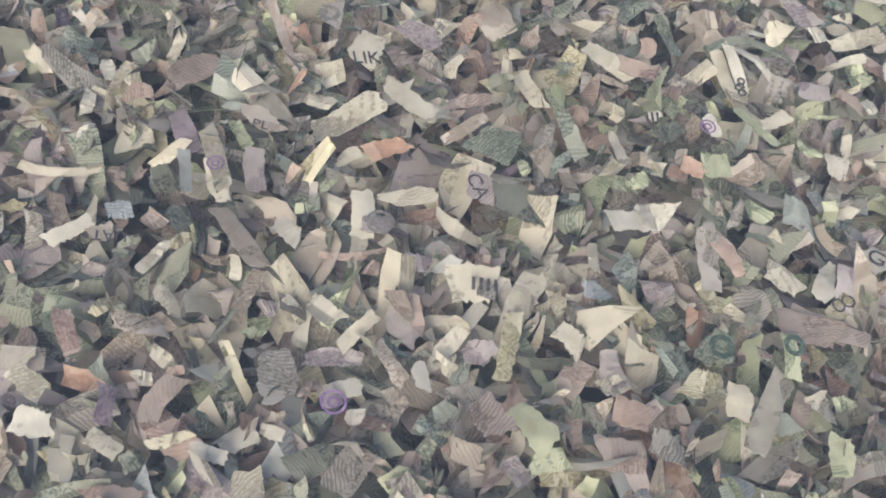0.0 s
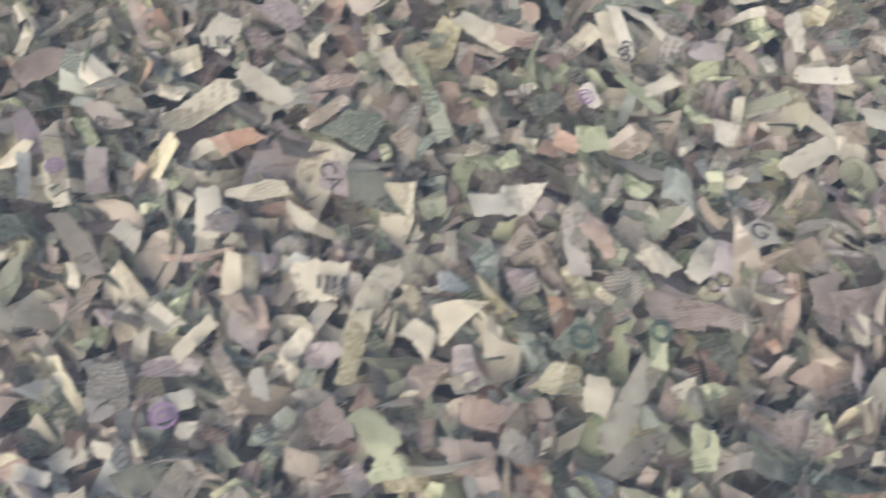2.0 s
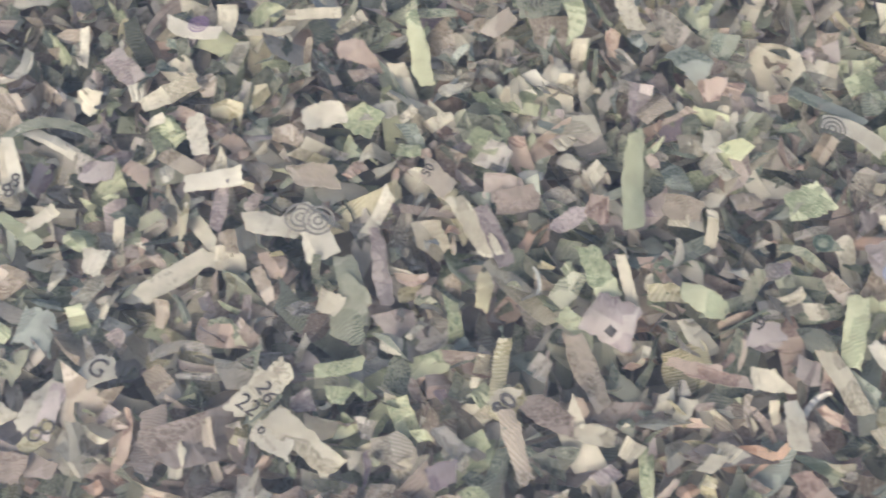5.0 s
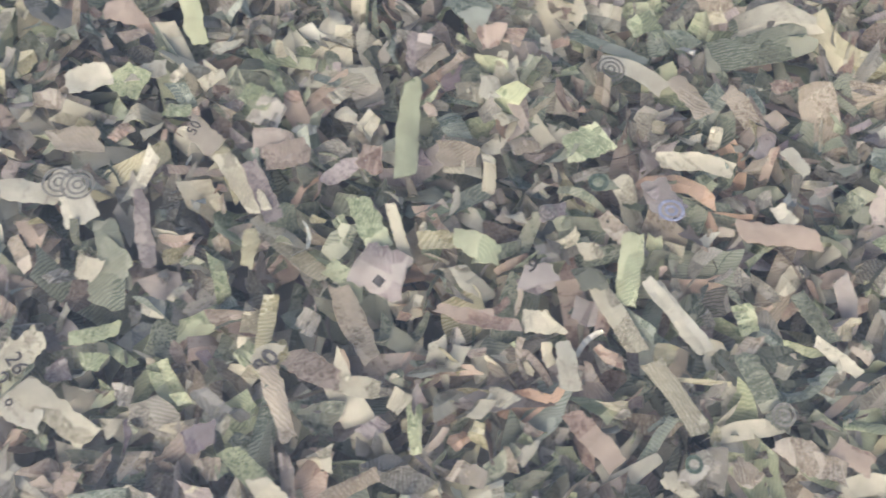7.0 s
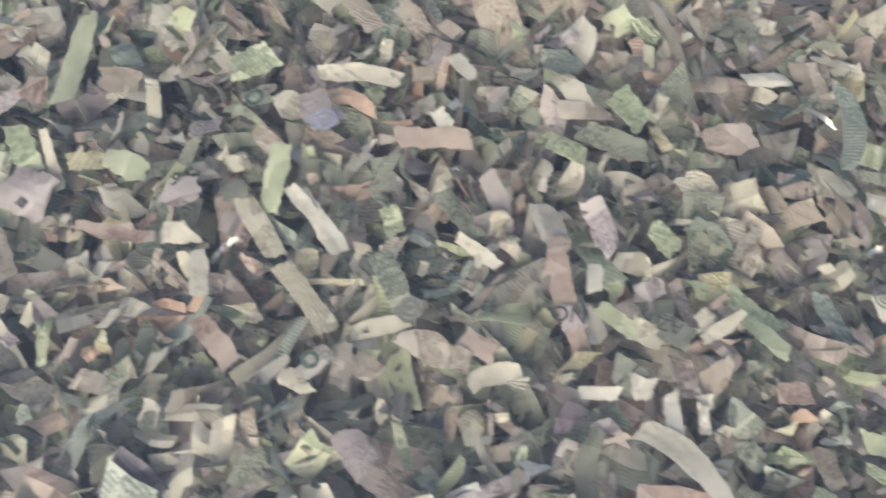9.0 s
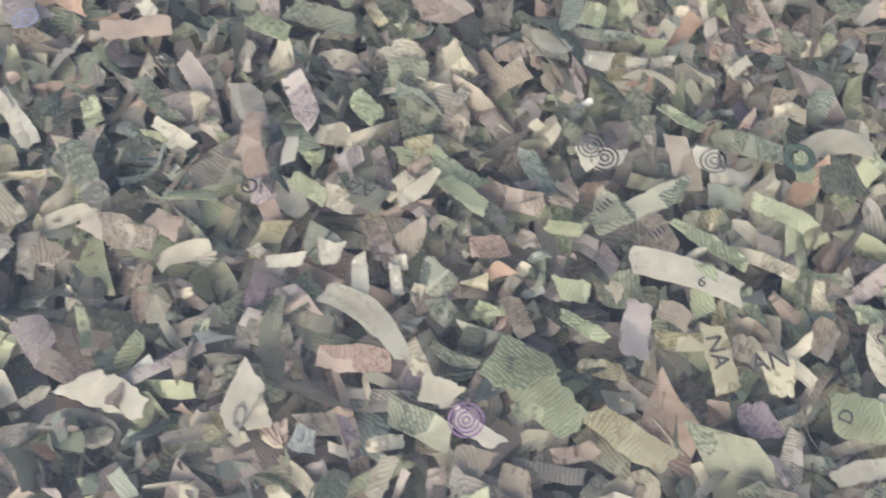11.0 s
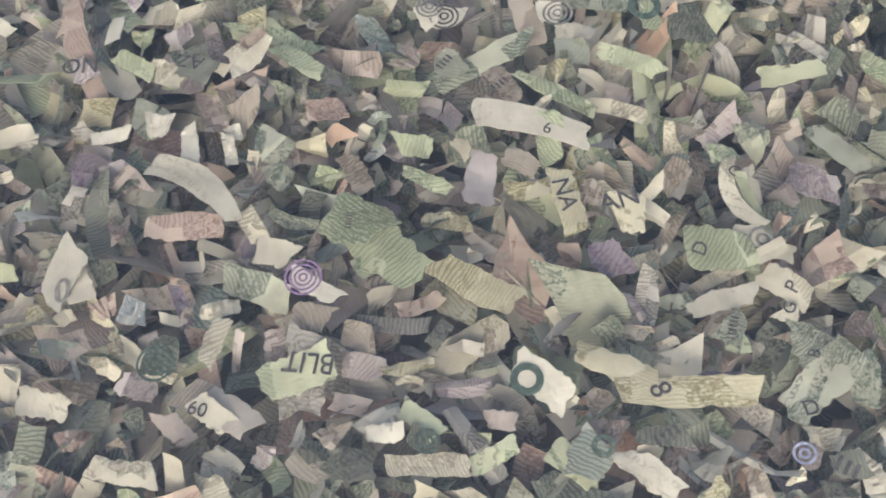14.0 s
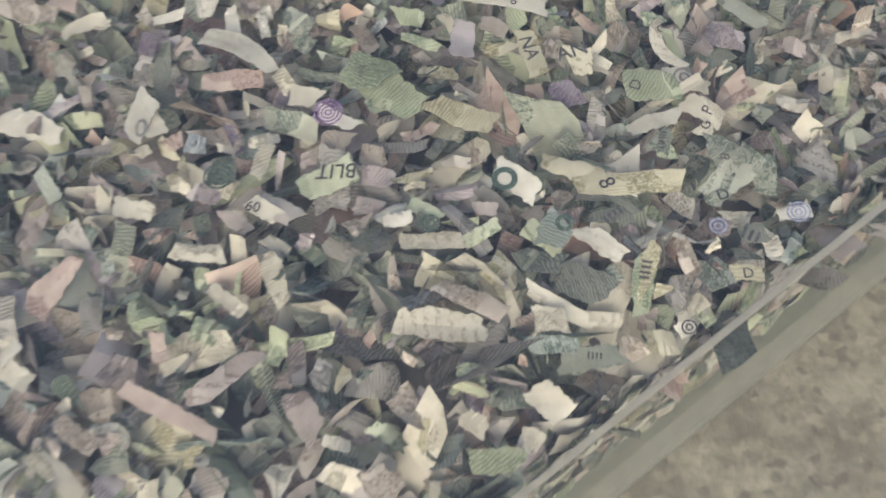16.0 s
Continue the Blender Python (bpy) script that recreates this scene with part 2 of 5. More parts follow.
# ---- an added glass case, edges unseen: its sky reflection veils and lifts the darks ----
case = new("added_veil_case")
case.matrix_world = TRAY
tagged(case, "clear glass case added over the tray, its edges unseen, to veil the heap with reflected sky", "glass case")
LOW, TOP, WIDE = BED - BASE_HIGH, 0.098, 0.30
for name, box in (("top_pane", (-WIDE, -WIDE, TOP, LONG + WIDE, DEEP + WIDE, TOP + 0.003)),
                  ("side_pane", (-WIDE, -WIDE, LOW, LONG + WIDE, -WIDE + 0.003, TOP)), ("side_pane", (-WIDE, DEEP + WIDE - 0.003, LOW, LONG + WIDE, DEEP + WIDE, TOP)),
                  ("side_pane", (-WIDE, -WIDE + 0.003, LOW, -WIDE + 0.003, DEEP + WIDE - 0.003, TOP)),
                  ("side_pane", (LONG + WIDE - 0.003, -WIDE + 0.003, LOW, LONG + WIDE, DEEP + WIDE - 0.003, TOP))):
    part(name, slab(*box, 0.0), PANE, case).visible_shadow = False


# ---- shredded paper ----
def heap(x, y):
    """The mean surface of the heap."""
    across = (y - TRAY.translation.y) * TRAY[0][0] - (x - TRAY.translation.x) * TRAY[1][0]
    x, y = min(max(x, -0.06), 0.46), min(max(y, -0.06), 0.2)
    h = -0.00494 + 0.12164 * x - 0.03180 * y - 0.16482 * x * x - 0.15816 * x * y - 0.01817 * y * y - 0.32393 * x ** 3 + 0.56584 * x * x * y - 0.66629 * x * y * y + 0.24027 * y ** 3
    return min(h, 0.016, RIM - 0.002 + 0.4 * max(across, 0.0))


def sheet(rng, long, wide, sweep=0.0, curl=0.0, cup=0.0, twist=0.0, taper=0.2, rag=0.1, crease_share=1.0, across=3, along=7):
    """A torn strip of paper, its middle at the origin: its points, faces and place on the note, all in metres. Its sides run straight between uneven
    corners, its ends are cut aslant; sweep bends it in its own plane; folds, curl, cup and twist lift it out of that plane."""
    us, vs = np.linspace(-1, 1, along), np.linspace(-1, 1, across)
    u, v = np.meshgrid(us, vs, indexing="ij")
    bits = rng.uniform(-1, 1, (2, along))
    sides = []
    for k in (0, 1):
        ends = 1 - rng.uniform(0, 0.15 + taper, 2)
        sides.append(np.interp(us, [-1, rng.uniform(-0.7, 0.7), 1], [ends[0], 1 + rng.uniform(-1, 1) * rag, ends[1]]) + 0.45 * rag * bits[k])
    slant = rng.normal(0, 0.28, 2) * wide / 2
    x = u * long / 2 + v * np.where(u < 0, slant[0], slant[1]) * np.abs(u)
    x[0] += rng.uniform(-1, 1, across) * min(0.10 * wide, 0.06 * long)
    x[-1] += rng.uniform(-1, 1, across) * min(0.10 * wide, 0.06 * long)
    y = v * np.where(v < 0, sides[0][:, None], sides[1][:, None]) * wide / 2
    spot = rng.uniform(0, 0.5, 2)
    places = list(zip((x + spot[0]).ravel().tolist(), (y + spot[1]).ravel().tolist()))
    z = curl * (u * u - 0.33) + cup * (v * v - 0.33) + twist * u * v * wide / 2
    for _ in range(3):
        way, off = rng.normal(0, 0.55), rng.uniform(-0.7, 0.7) * long / 2
        if rng.random() < 0.25:
            way, off = math.pi / 2 + rng.normal(0, 0.3), rng.uniform(-0.4, 0.4) * wide / 2
        z += math.tan(float(np.clip(rng.normal(0, 0.33), -0.9, 0.9)) * crease_share) * np.maximum(0, x * math.cos(way) + y * math.sin(way) - off)
    z += rng.normal(0, 0.00013, z.shape) * crease_share
    z -= z.mean()
    y = y + sweep * (1 - u * u) - sweep * 0.5
    points = list(zip(x.ravel().tolist(), y.ravel().tolist(), z.ravel().tolist()))
    faces = [(i * across + j, (i + 1) * across + j, (i + 1) * across + j + 1, i * across + j + 1) for i in range(along - 1) for j in range(across - 1)]
    return points, faces, places


def mesh_of(name, points, faces, places, mats, index=None):
    me = bpy.data.meshes.new(name)
    me.from_pydata(points, [], faces)
    for m in mats:
        me.materials.append(m)
    uv = me.uv_layers.new(name="UVMap")
    at = np.empty(len(me.loops), dtype=np.int32)
    me.loops.foreach_get("vertex_index", at)
    uv.data.foreach_set("uv", np.asarray(places, dtype=np.float32)[at].ravel())
    if index is not None:
        me.polygons.foreach_set("material_index", np.asarray(index, dtype=np.int32))
    me.polygons.foreach_set("use_smooth", np.ones(len(faces), dtype=bool))
    me.update()
    me.set_sharp_from_angle(angle=radians(16))
    return me


def thicken(points, faces, along, across, thick=0.00016):
    """The same sheet with two faces and an edge all round."""
    n = len(points)
    both = points + [(x, y, z - thick) for x, y, z in points]
    rim = [j for j in range(across)] + [i * across + across - 1 for i in range(1, along)]
    rim += [(along - 1) * across + j for j in range(across - 2, -1, -1)] + [i * across for i in range(along - 2, 0, -1)]
    sides = [(a, b, b + n, a + n) for a, b in zip(rim, rim[1:] + rim[:1])]
    return both, faces + [tuple(v + n for v in reversed(f)) for f in faces] + sides


WORDS = dict(cream="pale cream", white="almost white", yellow="dull yellow", lime="pale lime green", green="grey-green", dark="dark green", grey="grey",
             tan="tan", pink="faded pink", rose="dull rose", lilac="pale lilac", purple="dark purple", blue="pale blue", teal="bluish green", orange="faded orange")
PLACED = []
ROUND = {}


def letters(text, high):
    """A flat mesh of the built-in font, its middle at the origin: points and faces."""
    curve = bpy.data.curves.new("type", "FONT")
    curve.body, curve.size, curve.align_x, curve.align_y = text, high * 1.42, "CENTER", "CENTER"
    curve.resolution_u, curve.offset = 4, high * 0.012
    ob = bpy.data.objects.new("type", curve)
    me = bpy.data.meshes.new_from_object(ob)
    points, faces = [tuple(v.co) for v in me.vertices], [tuple(p.vertices) for p in me.polygons]
    bpy.data.objects.remove(ob)
    bpy.data.curves.remove(curve)
    bpy.data.meshes.remove(me)
    return points, faces


def rings(across, count):
    """Concentric printed rings: points and faces."""
    points, faces = [], []
    for k in range(count):
        r1 = across / 2 * (1 - k / count)
        r0 = r1 - across * 0.5 / count * 0.45
        n = len(points)
        for i in range(28):
            a = i * math.tau / 28
            points += [(r0 * math.cos(a), r0 * math.sin(a), 0), (r1 * math.cos(a), r1 * math.sin(a), 0)]
        faces += [(n + 2 * i, n + 2 * i + 1, n + (2 * i + 3) % 56, n + (2 * i + 2) % 56) for i in range(28)]
    return points, faces


def strokes(high, count):
    """A row of plain printed bars: points and faces."""
    points, faces = [], []
    for k in range(count):
        x, n = (k - (count - 1) / 2) * high * 0.55, len(points)
        points += [(x - high * 0.13, -high / 2, 0), (x + high * 0.13, -high / 2, 0), (x + high * 0.13, high / 2, 0), (x - high * 0.13, high / 2, 0)]
        faces.append((n, n + 1, n + 2, n + 3))
    return points, faces


def lozenge(high):
    r = high / 2
    return [(r, 0, 0), (0, r, 0), (-r, 0, 0), (0, -r, 0)], [(0, 1, 2, 3)]


def shred(x, y, turn, long, wide, paper, sweep=0.0, taper=None, lift=0.004, tip=0.0, roll=0.0, flat=False, text="", high=0.003, text_turn=0.0, off=(0, 0), ring=0, bars=0, diamond=False, colour="black"):
    """One shred that can be told from the rest: where it lies, its turn in degrees, its size, its paper, and what is printed on it."""
    rng = np.random.default_rng(len(PLACED) + 11)
    along, across = (15, 5)
    calm = 0.25 if flat or text or ring or bars else 0.45
    tilt_a, tilt_b = rng.normal(0, 13, 2) * calm
    bend = dict(sweep=sweep, curl=rng.normal(0, 0.04) * long * calm, cup=rng.normal(0, 0.04) * wide * calm, twist=rng.normal(0, 0.18) * calm,
                taper=rng.choice([0.0, 0.08, 0.2, 0.5]) if taper is None else taper, rag=0.27 if taper is None else 0.09, crease_share=calm if taper is None else 0.6 * calm)
    points, faces, places = sheet(rng, long, wide, across=across, along=along, **bend)
    z = heap(x, y) + lift
    kind = "long" if long > 2.6 * wide else "small" if long < 0.011 else "torn"
    thing = new("paper_shred")
    thing.matrix_world = pose(x, y, z, tilt_a + roll, tilt_b + tip, turn)
    printed = " with bold printed type" if text else " with printed rings" if ring else " with a printed pattern" if bars or diamond else ""
    tagged(thing, f"{kind} {WORDS[paper]} shred of banknote paper{printed}", "paper shred", "shreds on top of the heap")
    solid, walls = thicken(points, faces, along, across)
    ob = new("paper", mesh_of("paper", solid, walls, places * 2, [PAPERS[paper]]))
    ob.parent = thing
    PLACED.append((x, y, z, math.cos(radians(turn)), math.sin(radians(turn)), long, wide))
    if text or ring or bars or diamond:
        marks, outline = letters(text, high) if text else rings(high, ring) if ring else strokes(high, bars) if bars else lozenge(high)
        grid = np.array(points)
        c, s = math.cos(radians(text_turn)), math.sin(radians(text_turn))
        laid = []
        for px, py, _ in marks:
            qx, qy = off[0] + c * px - s * py, off[1] + s * px + c * py
            d = (grid[:, 0] - qx) ** 2 + (grid[:, 1] - qy) ** 2
            near = np.argsort(d)[:4]
            w = 1 / (d[near] + 1e-8)
            laid.append((qx, qy, float((grid[near, 2] * w).sum() / w.sum()) + 0.00025))
        me = bpy.data.meshes.new("print")
        me.from_pydata(laid, [], outline)
        me.materials.append(INKS[colour])
        kind = "characters" if text else "rings" if ring else "bars" if bars else "diamond"
        mark = new("print", me)
        mark.parent = thing
        tagged(mark, f"{colour} printed {kind}")
    return thing


def thread_material():
    k = Nodes("silver_thread")
    k.bsdf.inputs["Metallic"].default_value = 0.9
    worn = k.add("TexNoise", Vector=k.add("TexCoord").outputs["Object"], Scale=900.0, Detail=2.0).outputs["Fac"]
    return k.done(k.mix(worn, (0.55, 0.55, 0.54, 1), (0.35, 0.35, 0.34, 1)), k.math("MULTIPLY_ADD", worn, 0.2, 0.4), worn, 0.0002, 0.3)


THREAD = thread_material()


def security_thread(x, y, turn, long, tip):
    """A torn length of the metallic thread of a note, curled up out of the heap."""
    rng = np.random.default_rng(int(abs(x) * 9000))
    points, faces, places = sheet(rng, long, 0.0011, sweep=0.12 * long, curl=0.12 * long, twist=0.6, taper=0.1, rag=0.05, across=3, along=11)
    solid, walls = thicken(points, faces, 11, 3, 0.00006)
    ob = new("security_thread", mesh_of("security_thread", solid, walls, places * 2, [THREAD]))
    ob.matrix_world = pose(x, y, heap(x, y) + 0.0045, rng.normal(0, 10), tip, turn)
    return tagged(ob, "thin shiny silver security thread torn from a note", "security thread", "threads in the heap")


LITTER = dict(points=[], faces=[], places=[], index=[])
NAMES = list(PAPERS)


def lay(pile, m, made, paper):
    """Adds a sheet, posed by m, to a pile."""
    points, faces, places = made
    n = len(pile["points"])
    moved = np.array(points) @ np.array(m.to_3x3()).T + np.array(m.translation)
    pile["points"].extend(map(tuple, moved))
    pile["faces"].extend(tuple(v + n for v in f) for f in faces)
    pile["places"].extend(places)
    pile["index"].extend([NAMES.index(paper)] * len(faces))


def litter(x, y, turn, long, wide, paper, sweep=0.0):
    """A smaller shred, joined with its like."""
    rng = np.random.default_rng(len(LITTER["points"]) + 5)
    made = sheet(rng, long, wide, sweep=sweep, curl=rng.normal(0, 0.04) * long, cup=rng.normal(0, 0.05) * wide, twist=rng.normal(0, 0.2),
                 taper=rng.choice([0.0, 0.1, 0.3, 0.6]), rag=0.16, across=4, along=11)
    z = heap(x, y) + 0.0028
    lay(LITTER, pose(x, y, z, *rng.normal(0, 9, 2), turn), made, paper)
    PLACED.append((x, y, z, math.cos(radians(turn)), math.sin(radians(turn)), long, wide))


# ---- the shreds that can be told apart, on the heap's surface ----
shred(0.3884, 0.0718, -26, 0.0190, 0.0051, "white", sweep=0.0012, taper=0.2, text="6", high=0.0020, text_turn=1, off=(0.0026, -0.0004), lift=0.0058)
shred(0.2679, 0.1700, -24, 0.0147, 0.0045, "white", sweep=0.0016, taper=0.2, ring=3, high=0.0060, off=(-0.0044, -0.0014), colour="grey", lift=0.0058)
shred(-0.0105, 0.0955, -63, 0.0160, 0.0038, "cream", taper=0.12, ring=2, high=0.0035, off=(0.0018, -0.0003), colour="purple", lift=0.0058)
shred(0.2169, 0.1223, -21, 0.0105, 0.0087, "lilac", diamond=True, high=0.0026, text_turn=27, off=(0.0007, -0.0023), lift=0.0058)
shred(0.1228, 0.1862, -14, 0.0137, 0.0042, "white", sweep=-0.0014, taper=0.2, ring=3, high=0.0047, off=(0.0010, 0.0013), colour="purple", lift=0.0058)
shred(0.4208, 0.0225, 33, 0.0146, 0.0059, "green", text="D", high=0.0023, text_turn=-31, off=(-0.0044, -0.0014), lift=0.0058)
shred(0.0120, 0.1306, 83, 0.0095, 0.0060, "cream", text="LIK", high=0.0031, text_turn=-60, off=(-0.0029, -0.0005), lift=0.0058)
shred(0.4010, 0.0234, -11, 0.0195, 0.0044, "yellow", text="8", high=0.0030, text_turn=-70, off=(-0.0043, 0.0001), lift=0.0072)
shred(0.1583, 0.1363, -59, 0.0103, 0.0047, "white", taper=0.12, ring=3, high=0.0066, off=(-0.0031, 0.0010), colour="grey", lift=0.0058)
shred(0.1496, 0.1024, 56, 0.0100, 0.0048, "cream", text="22", high=0.0032, text_turn=-86, off=(-0.0021, -0.0014), lift=0.0058)
shred(0.3808, 0.0281, -49, 0.0092, 0.0051, "white", ring=1, high=0.0048, off=(-0.0019, -0.0011), colour="green", lift=0.0058)
shred(0.3150, 0.0557, 58, 0.0091, 0.0051, "white", text="0", high=0.0038, text_turn=-68, off=(-0.0024, -0.0015), colour="grey", lift=0.0058)
shred(0.2962, 0.1798, 12, 0.0226, 0.0090, "green")
shred(0.4120, 0.0454, -18, 0.0105, 0.0064, "lime", text="D", high=0.0022, text_turn=76, off=(-0.0029, -0.0004), lift=0.0058)
shred(0.3585, 0.0578, -35, 0.0088, 0.0076, "lime", bars=6, high=0.0009, text_turn=111, off=(-0.0010, -0.0005), lift=0.0058)
shred(0.3472, 0.0345, 10, 0.0106, 0.0060, "lime", text="BLIT", high=0.0030, text_turn=151, off=(0.0022, 0.0009), lift=0.0058)
shred(0.1535, 0.1051, 53, 0.0083, 0.0051, "cream", text="26", high=0.0029, text_turn=-106, off=(-0.0025, -0.0008), lift=0.0058)
shred(0.1195, 0.1045, -29, 0.0058, 0.0072, "white", text="G", high=0.0038, text_turn=5, off=(-0.0003, 0.0006), lift=0.0058)
shred(0.4189, 0.0455, -30, 0.0100, 0.0041, "cream", ring=2, high=0.0045, off=(-0.0001, 0.0005), colour="grey", lift=0.0058)
shred(0.4203, 0.0380, -41, 0.0085, 0.0046, "cream", text="P", high=0.0022, text_turn=96, off=(0.0009, 0.0002), lift=0.0058)
shred(0.1551, 0.0937, -25, 0.0084, 0.0046, "white", text="6", high=0.0023, text_turn=-30, off=(-0.0025, 0.0008), lift=0.0058)
shred(0.0911, 0.1489, -68, 0.0129, 0.0030, "white", taper=0.12, text="8", high=0.0032, text_turn=67, off=(0.0039, -0.0003), lift=0.0058)
shred(0.4179, 0.0546, -81, 0.0130, 0.0030, "cream", sweep=-0.0026, taper=0.2, text="C", high=0.0018, text_turn=26, off=(-0.0039, 0.0009), lift=0.0058)
shred(0.2719, 0.1395, -67, 0.0097, 0.0057, "lilac", ring=2, high=0.0052, off=(0.0029, -0.0000), colour="blue", lift=0.0058)
shred(0.4061, 0.0240, -8, 0.0083, 0.0043, "purple", bars=3, high=0.0020, text_turn=-50, off=(-0.0018, -0.0009), lift=0.0058)
shred(0.3908, 0.0568, -88, 0.0114, 0.0045, "yellow", text="NA", high=0.0028, text_turn=4, off=(-0.0010, -0.0002), lift=0.0058)
shred(0.3988, 0.0058, 52, 0.0113, 0.0043, "yellow", bars=4, high=0.0018, text_turn=12, off=(0.0003, 0.0002), lift=0.0058)
shred(0.3783, 0.0954, -8, 0.0063, 0.0050, "white", ring=3, high=0.0051, off=(-0.0002, -0.0000), lift=0.0058)
shred(0.1806, 0.1513, -38, 0.0077, 0.0061, "tan", text="50", high=0.0021, text_turn=104, off=(-0.0023, -0.0001), lift=0.0058)
shred(0.0567, 0.1744, -6, 0.0126, 0.0073, "cream", taper=0.12)
shred(0.3854, -0.0072, -4, 0.0111, 0.0041, "green", bars=4, high=0.0013, text_turn=-14, off=(0.0006, 0.0004), lift=0.0058)
shred(0.1999, 0.1975, 2, 0.0091, 0.0049, "green", bars=3, high=0.0019, text_turn=-1, off=(-0.0006, 0.0012), lift=0.0058)
shred(0.3511, 0.0478, -43, 0.0083, 0.0035, "white", ring=4, high=0.0057, off=(-0.0022, 0.0002), colour="purple", lift=0.0058)
shred(0.3354, 0.0673, -47, 0.0190, 0.0046, "white", sweep=0.0022, taper=0.45, lift=0.0062)
shred(0.1124, 0.0963, 84, 0.0111, 0.0037, "lilac", text="O", high=0.0028, text_turn=-79, off=(-0.0033, -0.0007), lift=0.0058)
shred(0.3355, 0.0305, -52, 0.0072, 0.0038, "cream", text="60", high=0.0020, text_turn=28, off=(-0.0022, -0.0011), lift=0.0058)
shred(0.1549, 0.1407, -24, 0.0053, 0.0051, "white", ring=3, high=0.0066, off=(-0.0007, -0.0011), colour="grey", lift=0.0058)
shred(-0.0043, 0.1068, -35, 0.0075, 0.0053, "tan", text="PL", high=0.0023, text_turn=39, off=(0.0011, -0.0016), lift=0.0058)
shred(0.4208, 0.0282, -87, 0.0073, 0.0054, "green", text="B", high=0.0018, text_turn=150, off=(0.0014, 0.0001), lift=0.0058)
shred(0.0399, 0.1013, -8, 0.0054, 0.0067, "lilac", text="CA", high=0.0030, text_turn=-47, off=(-0.0007, -0.0003), lift=0.0058)
shred(0.3164, 0.1066, 73, 0.0076, 0.0046, "pink", text="SY", high=0.0015, text_turn=-83, off=(-0.0023, -0.0009), lift=0.0058)
shred(0.3363, 0.0908, -31, 0.0064, 0.0055, "dark", text="AZ", high=0.0025, text_turn=-171, off=(-0.0014, 0.0007), lift=0.0058)
shred(0.3996, 0.0535, -24, 0.0053, 0.0066, "yellow", text="AN", high=0.0031, text_turn=28, off=(-0.0016, 0.0016), lift=0.0058)
shred(0.2466, 0.1223, 12, 0.0067, 0.0052, "lilac", text="9", high=0.0029, text_turn=-21, off=(-0.0009, 0.0016), lift=0.0058)
shred(0.3855, 0.0799, -71, 0.0078, 0.0044, "tan", bars=4, high=0.0015, text_turn=99, off=(-0.0003, -0.0007), lift=0.0058)
shred(0.3850, 0.0167, -124, 0.0062, 0.0054, "teal", ring=1, high=0.0033, off=(-0.0019, 0.0012), colour="green", lift=0.0058)
shred(0.0862, 0.0765, -121, 0.0082, 0.0040, "green", ring=1, high=0.0049, off=(-0.0011, 0.0012), colour="green", lift=0.0058)
shred(0.2614, 0.1144, -62, 0.0144, 0.0046, "cream", taper=0.12)
shred(0.0027, 0.1384, 92, 0.0068, 0.0048, "grey", ring=1, high=0.0047, off=(-0.0002, 0.0006), colour="grey", lift=0.0058)
shred(0.4213, 0.0968, -6, 0.0112, 0.0058, "cream", sweep=0.0026, taper=0.2)
shred(0.1969, 0.1046, 54, 0.0055, 0.0039, "cream", text="80", high=0.0033, text_turn=1, off=(-0.0007, -0.0009), lift=0.0058)
shred(0.0416, 0.1142, -23, 0.0094, 0.0103, "green")
shred(0.0496, 0.1003, 3, 0.0135, 0.0069, "dark")
shred(0.3961, 0.0947, 2, 0.0040, 0.0050, "white", ring=3, high=0.0052, off=(0.0012, -0.0012), colour="grey", lift=0.0058)
shred(0.3532, 0.0208, -16, 0.0062, 0.0047, "dark", text="Z", high=0.0029, text_turn=28, off=(0.0009, -0.0007), lift=0.0058)
shred(0.0856, 0.1304, -63, 0.0055, 0.0035, "white", ring=2, high=0.0036, off=(0.0001, -0.0011), colour="purple", lift=0.0058)
shred(0.3774, 0.0851, 6, 0.0049, 0.0058, "green", bars=4, high=0.0015, text_turn=32, off=(-0.0008, 0.0008), lift=0.0058)
shred(0.3774, 0.1364, -96, 0.0184, 0.0046, "teal", sweep=0.0022, taper=0.2)
shred(0.0899, 0.1465, -67, 0.0167, 0.0033, "cream", taper=0.12)
shred(0.3753, 0.0962, -75, 0.0048, 0.0038, "white", ring=3, high=0.0048, off=(-0.0014, 0.0011), colour="grey", lift=0.0058)
shred(0.3287, 0.0401, -9, 0.0048, 0.0057, "dark", ring=3, high=0.0053, off=(-0.0007, -0.0010), colour="green", lift=0.0058)
shred(0.3712, 0.1227, -26, 0.0092, 0.0060, "cream")
shred(0.1666, 0.1207, -97, 0.0122, 0.0066, "green")
shred(0.0915, 0.1425, -34, 0.0042, 0.0043, "cream", text="8", high=0.0035, text_turn=68, off=(0.0004, 0.0002), lift=0.0058)
shred(0.4298, 0.0131, -8, 0.0059, 0.0030, "white", ring=3, high=0.0043, off=(0.0008, -0.0000), colour="blue", lift=0.0058)
shred(0.1009, 0.0777, -81, 0.0082, 0.0032, "lime", ring=1, high=0.0043, off=(-0.0025, 0.0009), colour="green", lift=0.0058)
shred(0.1110, 0.0912, 53, 0.0071, 0.0035, "yellow", text="O", high=0.0028, text_turn=-55, off=(0.0000, 0.0004), lift=0.0058)
shred(0.2574, 0.1534, 28, 0.0095, 0.0077, "lime")
shred(0.3958, 0.0179, -21, 0.0072, 0.0033, "dark", bars=4, high=0.0019, text_turn=42, off=(0.0004, 0.0001), lift=0.0058)
shred(0.0373, 0.1482, 52, 0.0089, 0.0080, "tan")
shred(0.2734, 0.0859, 49, 0.0069, 0.0034, "grey", ring=1, high=0.0033, off=(-0.0002, 0.0010), colour="green", lift=0.0058)
shred(0.2974, 0.0241, 49, 0.0125, 0.0056, "pink")
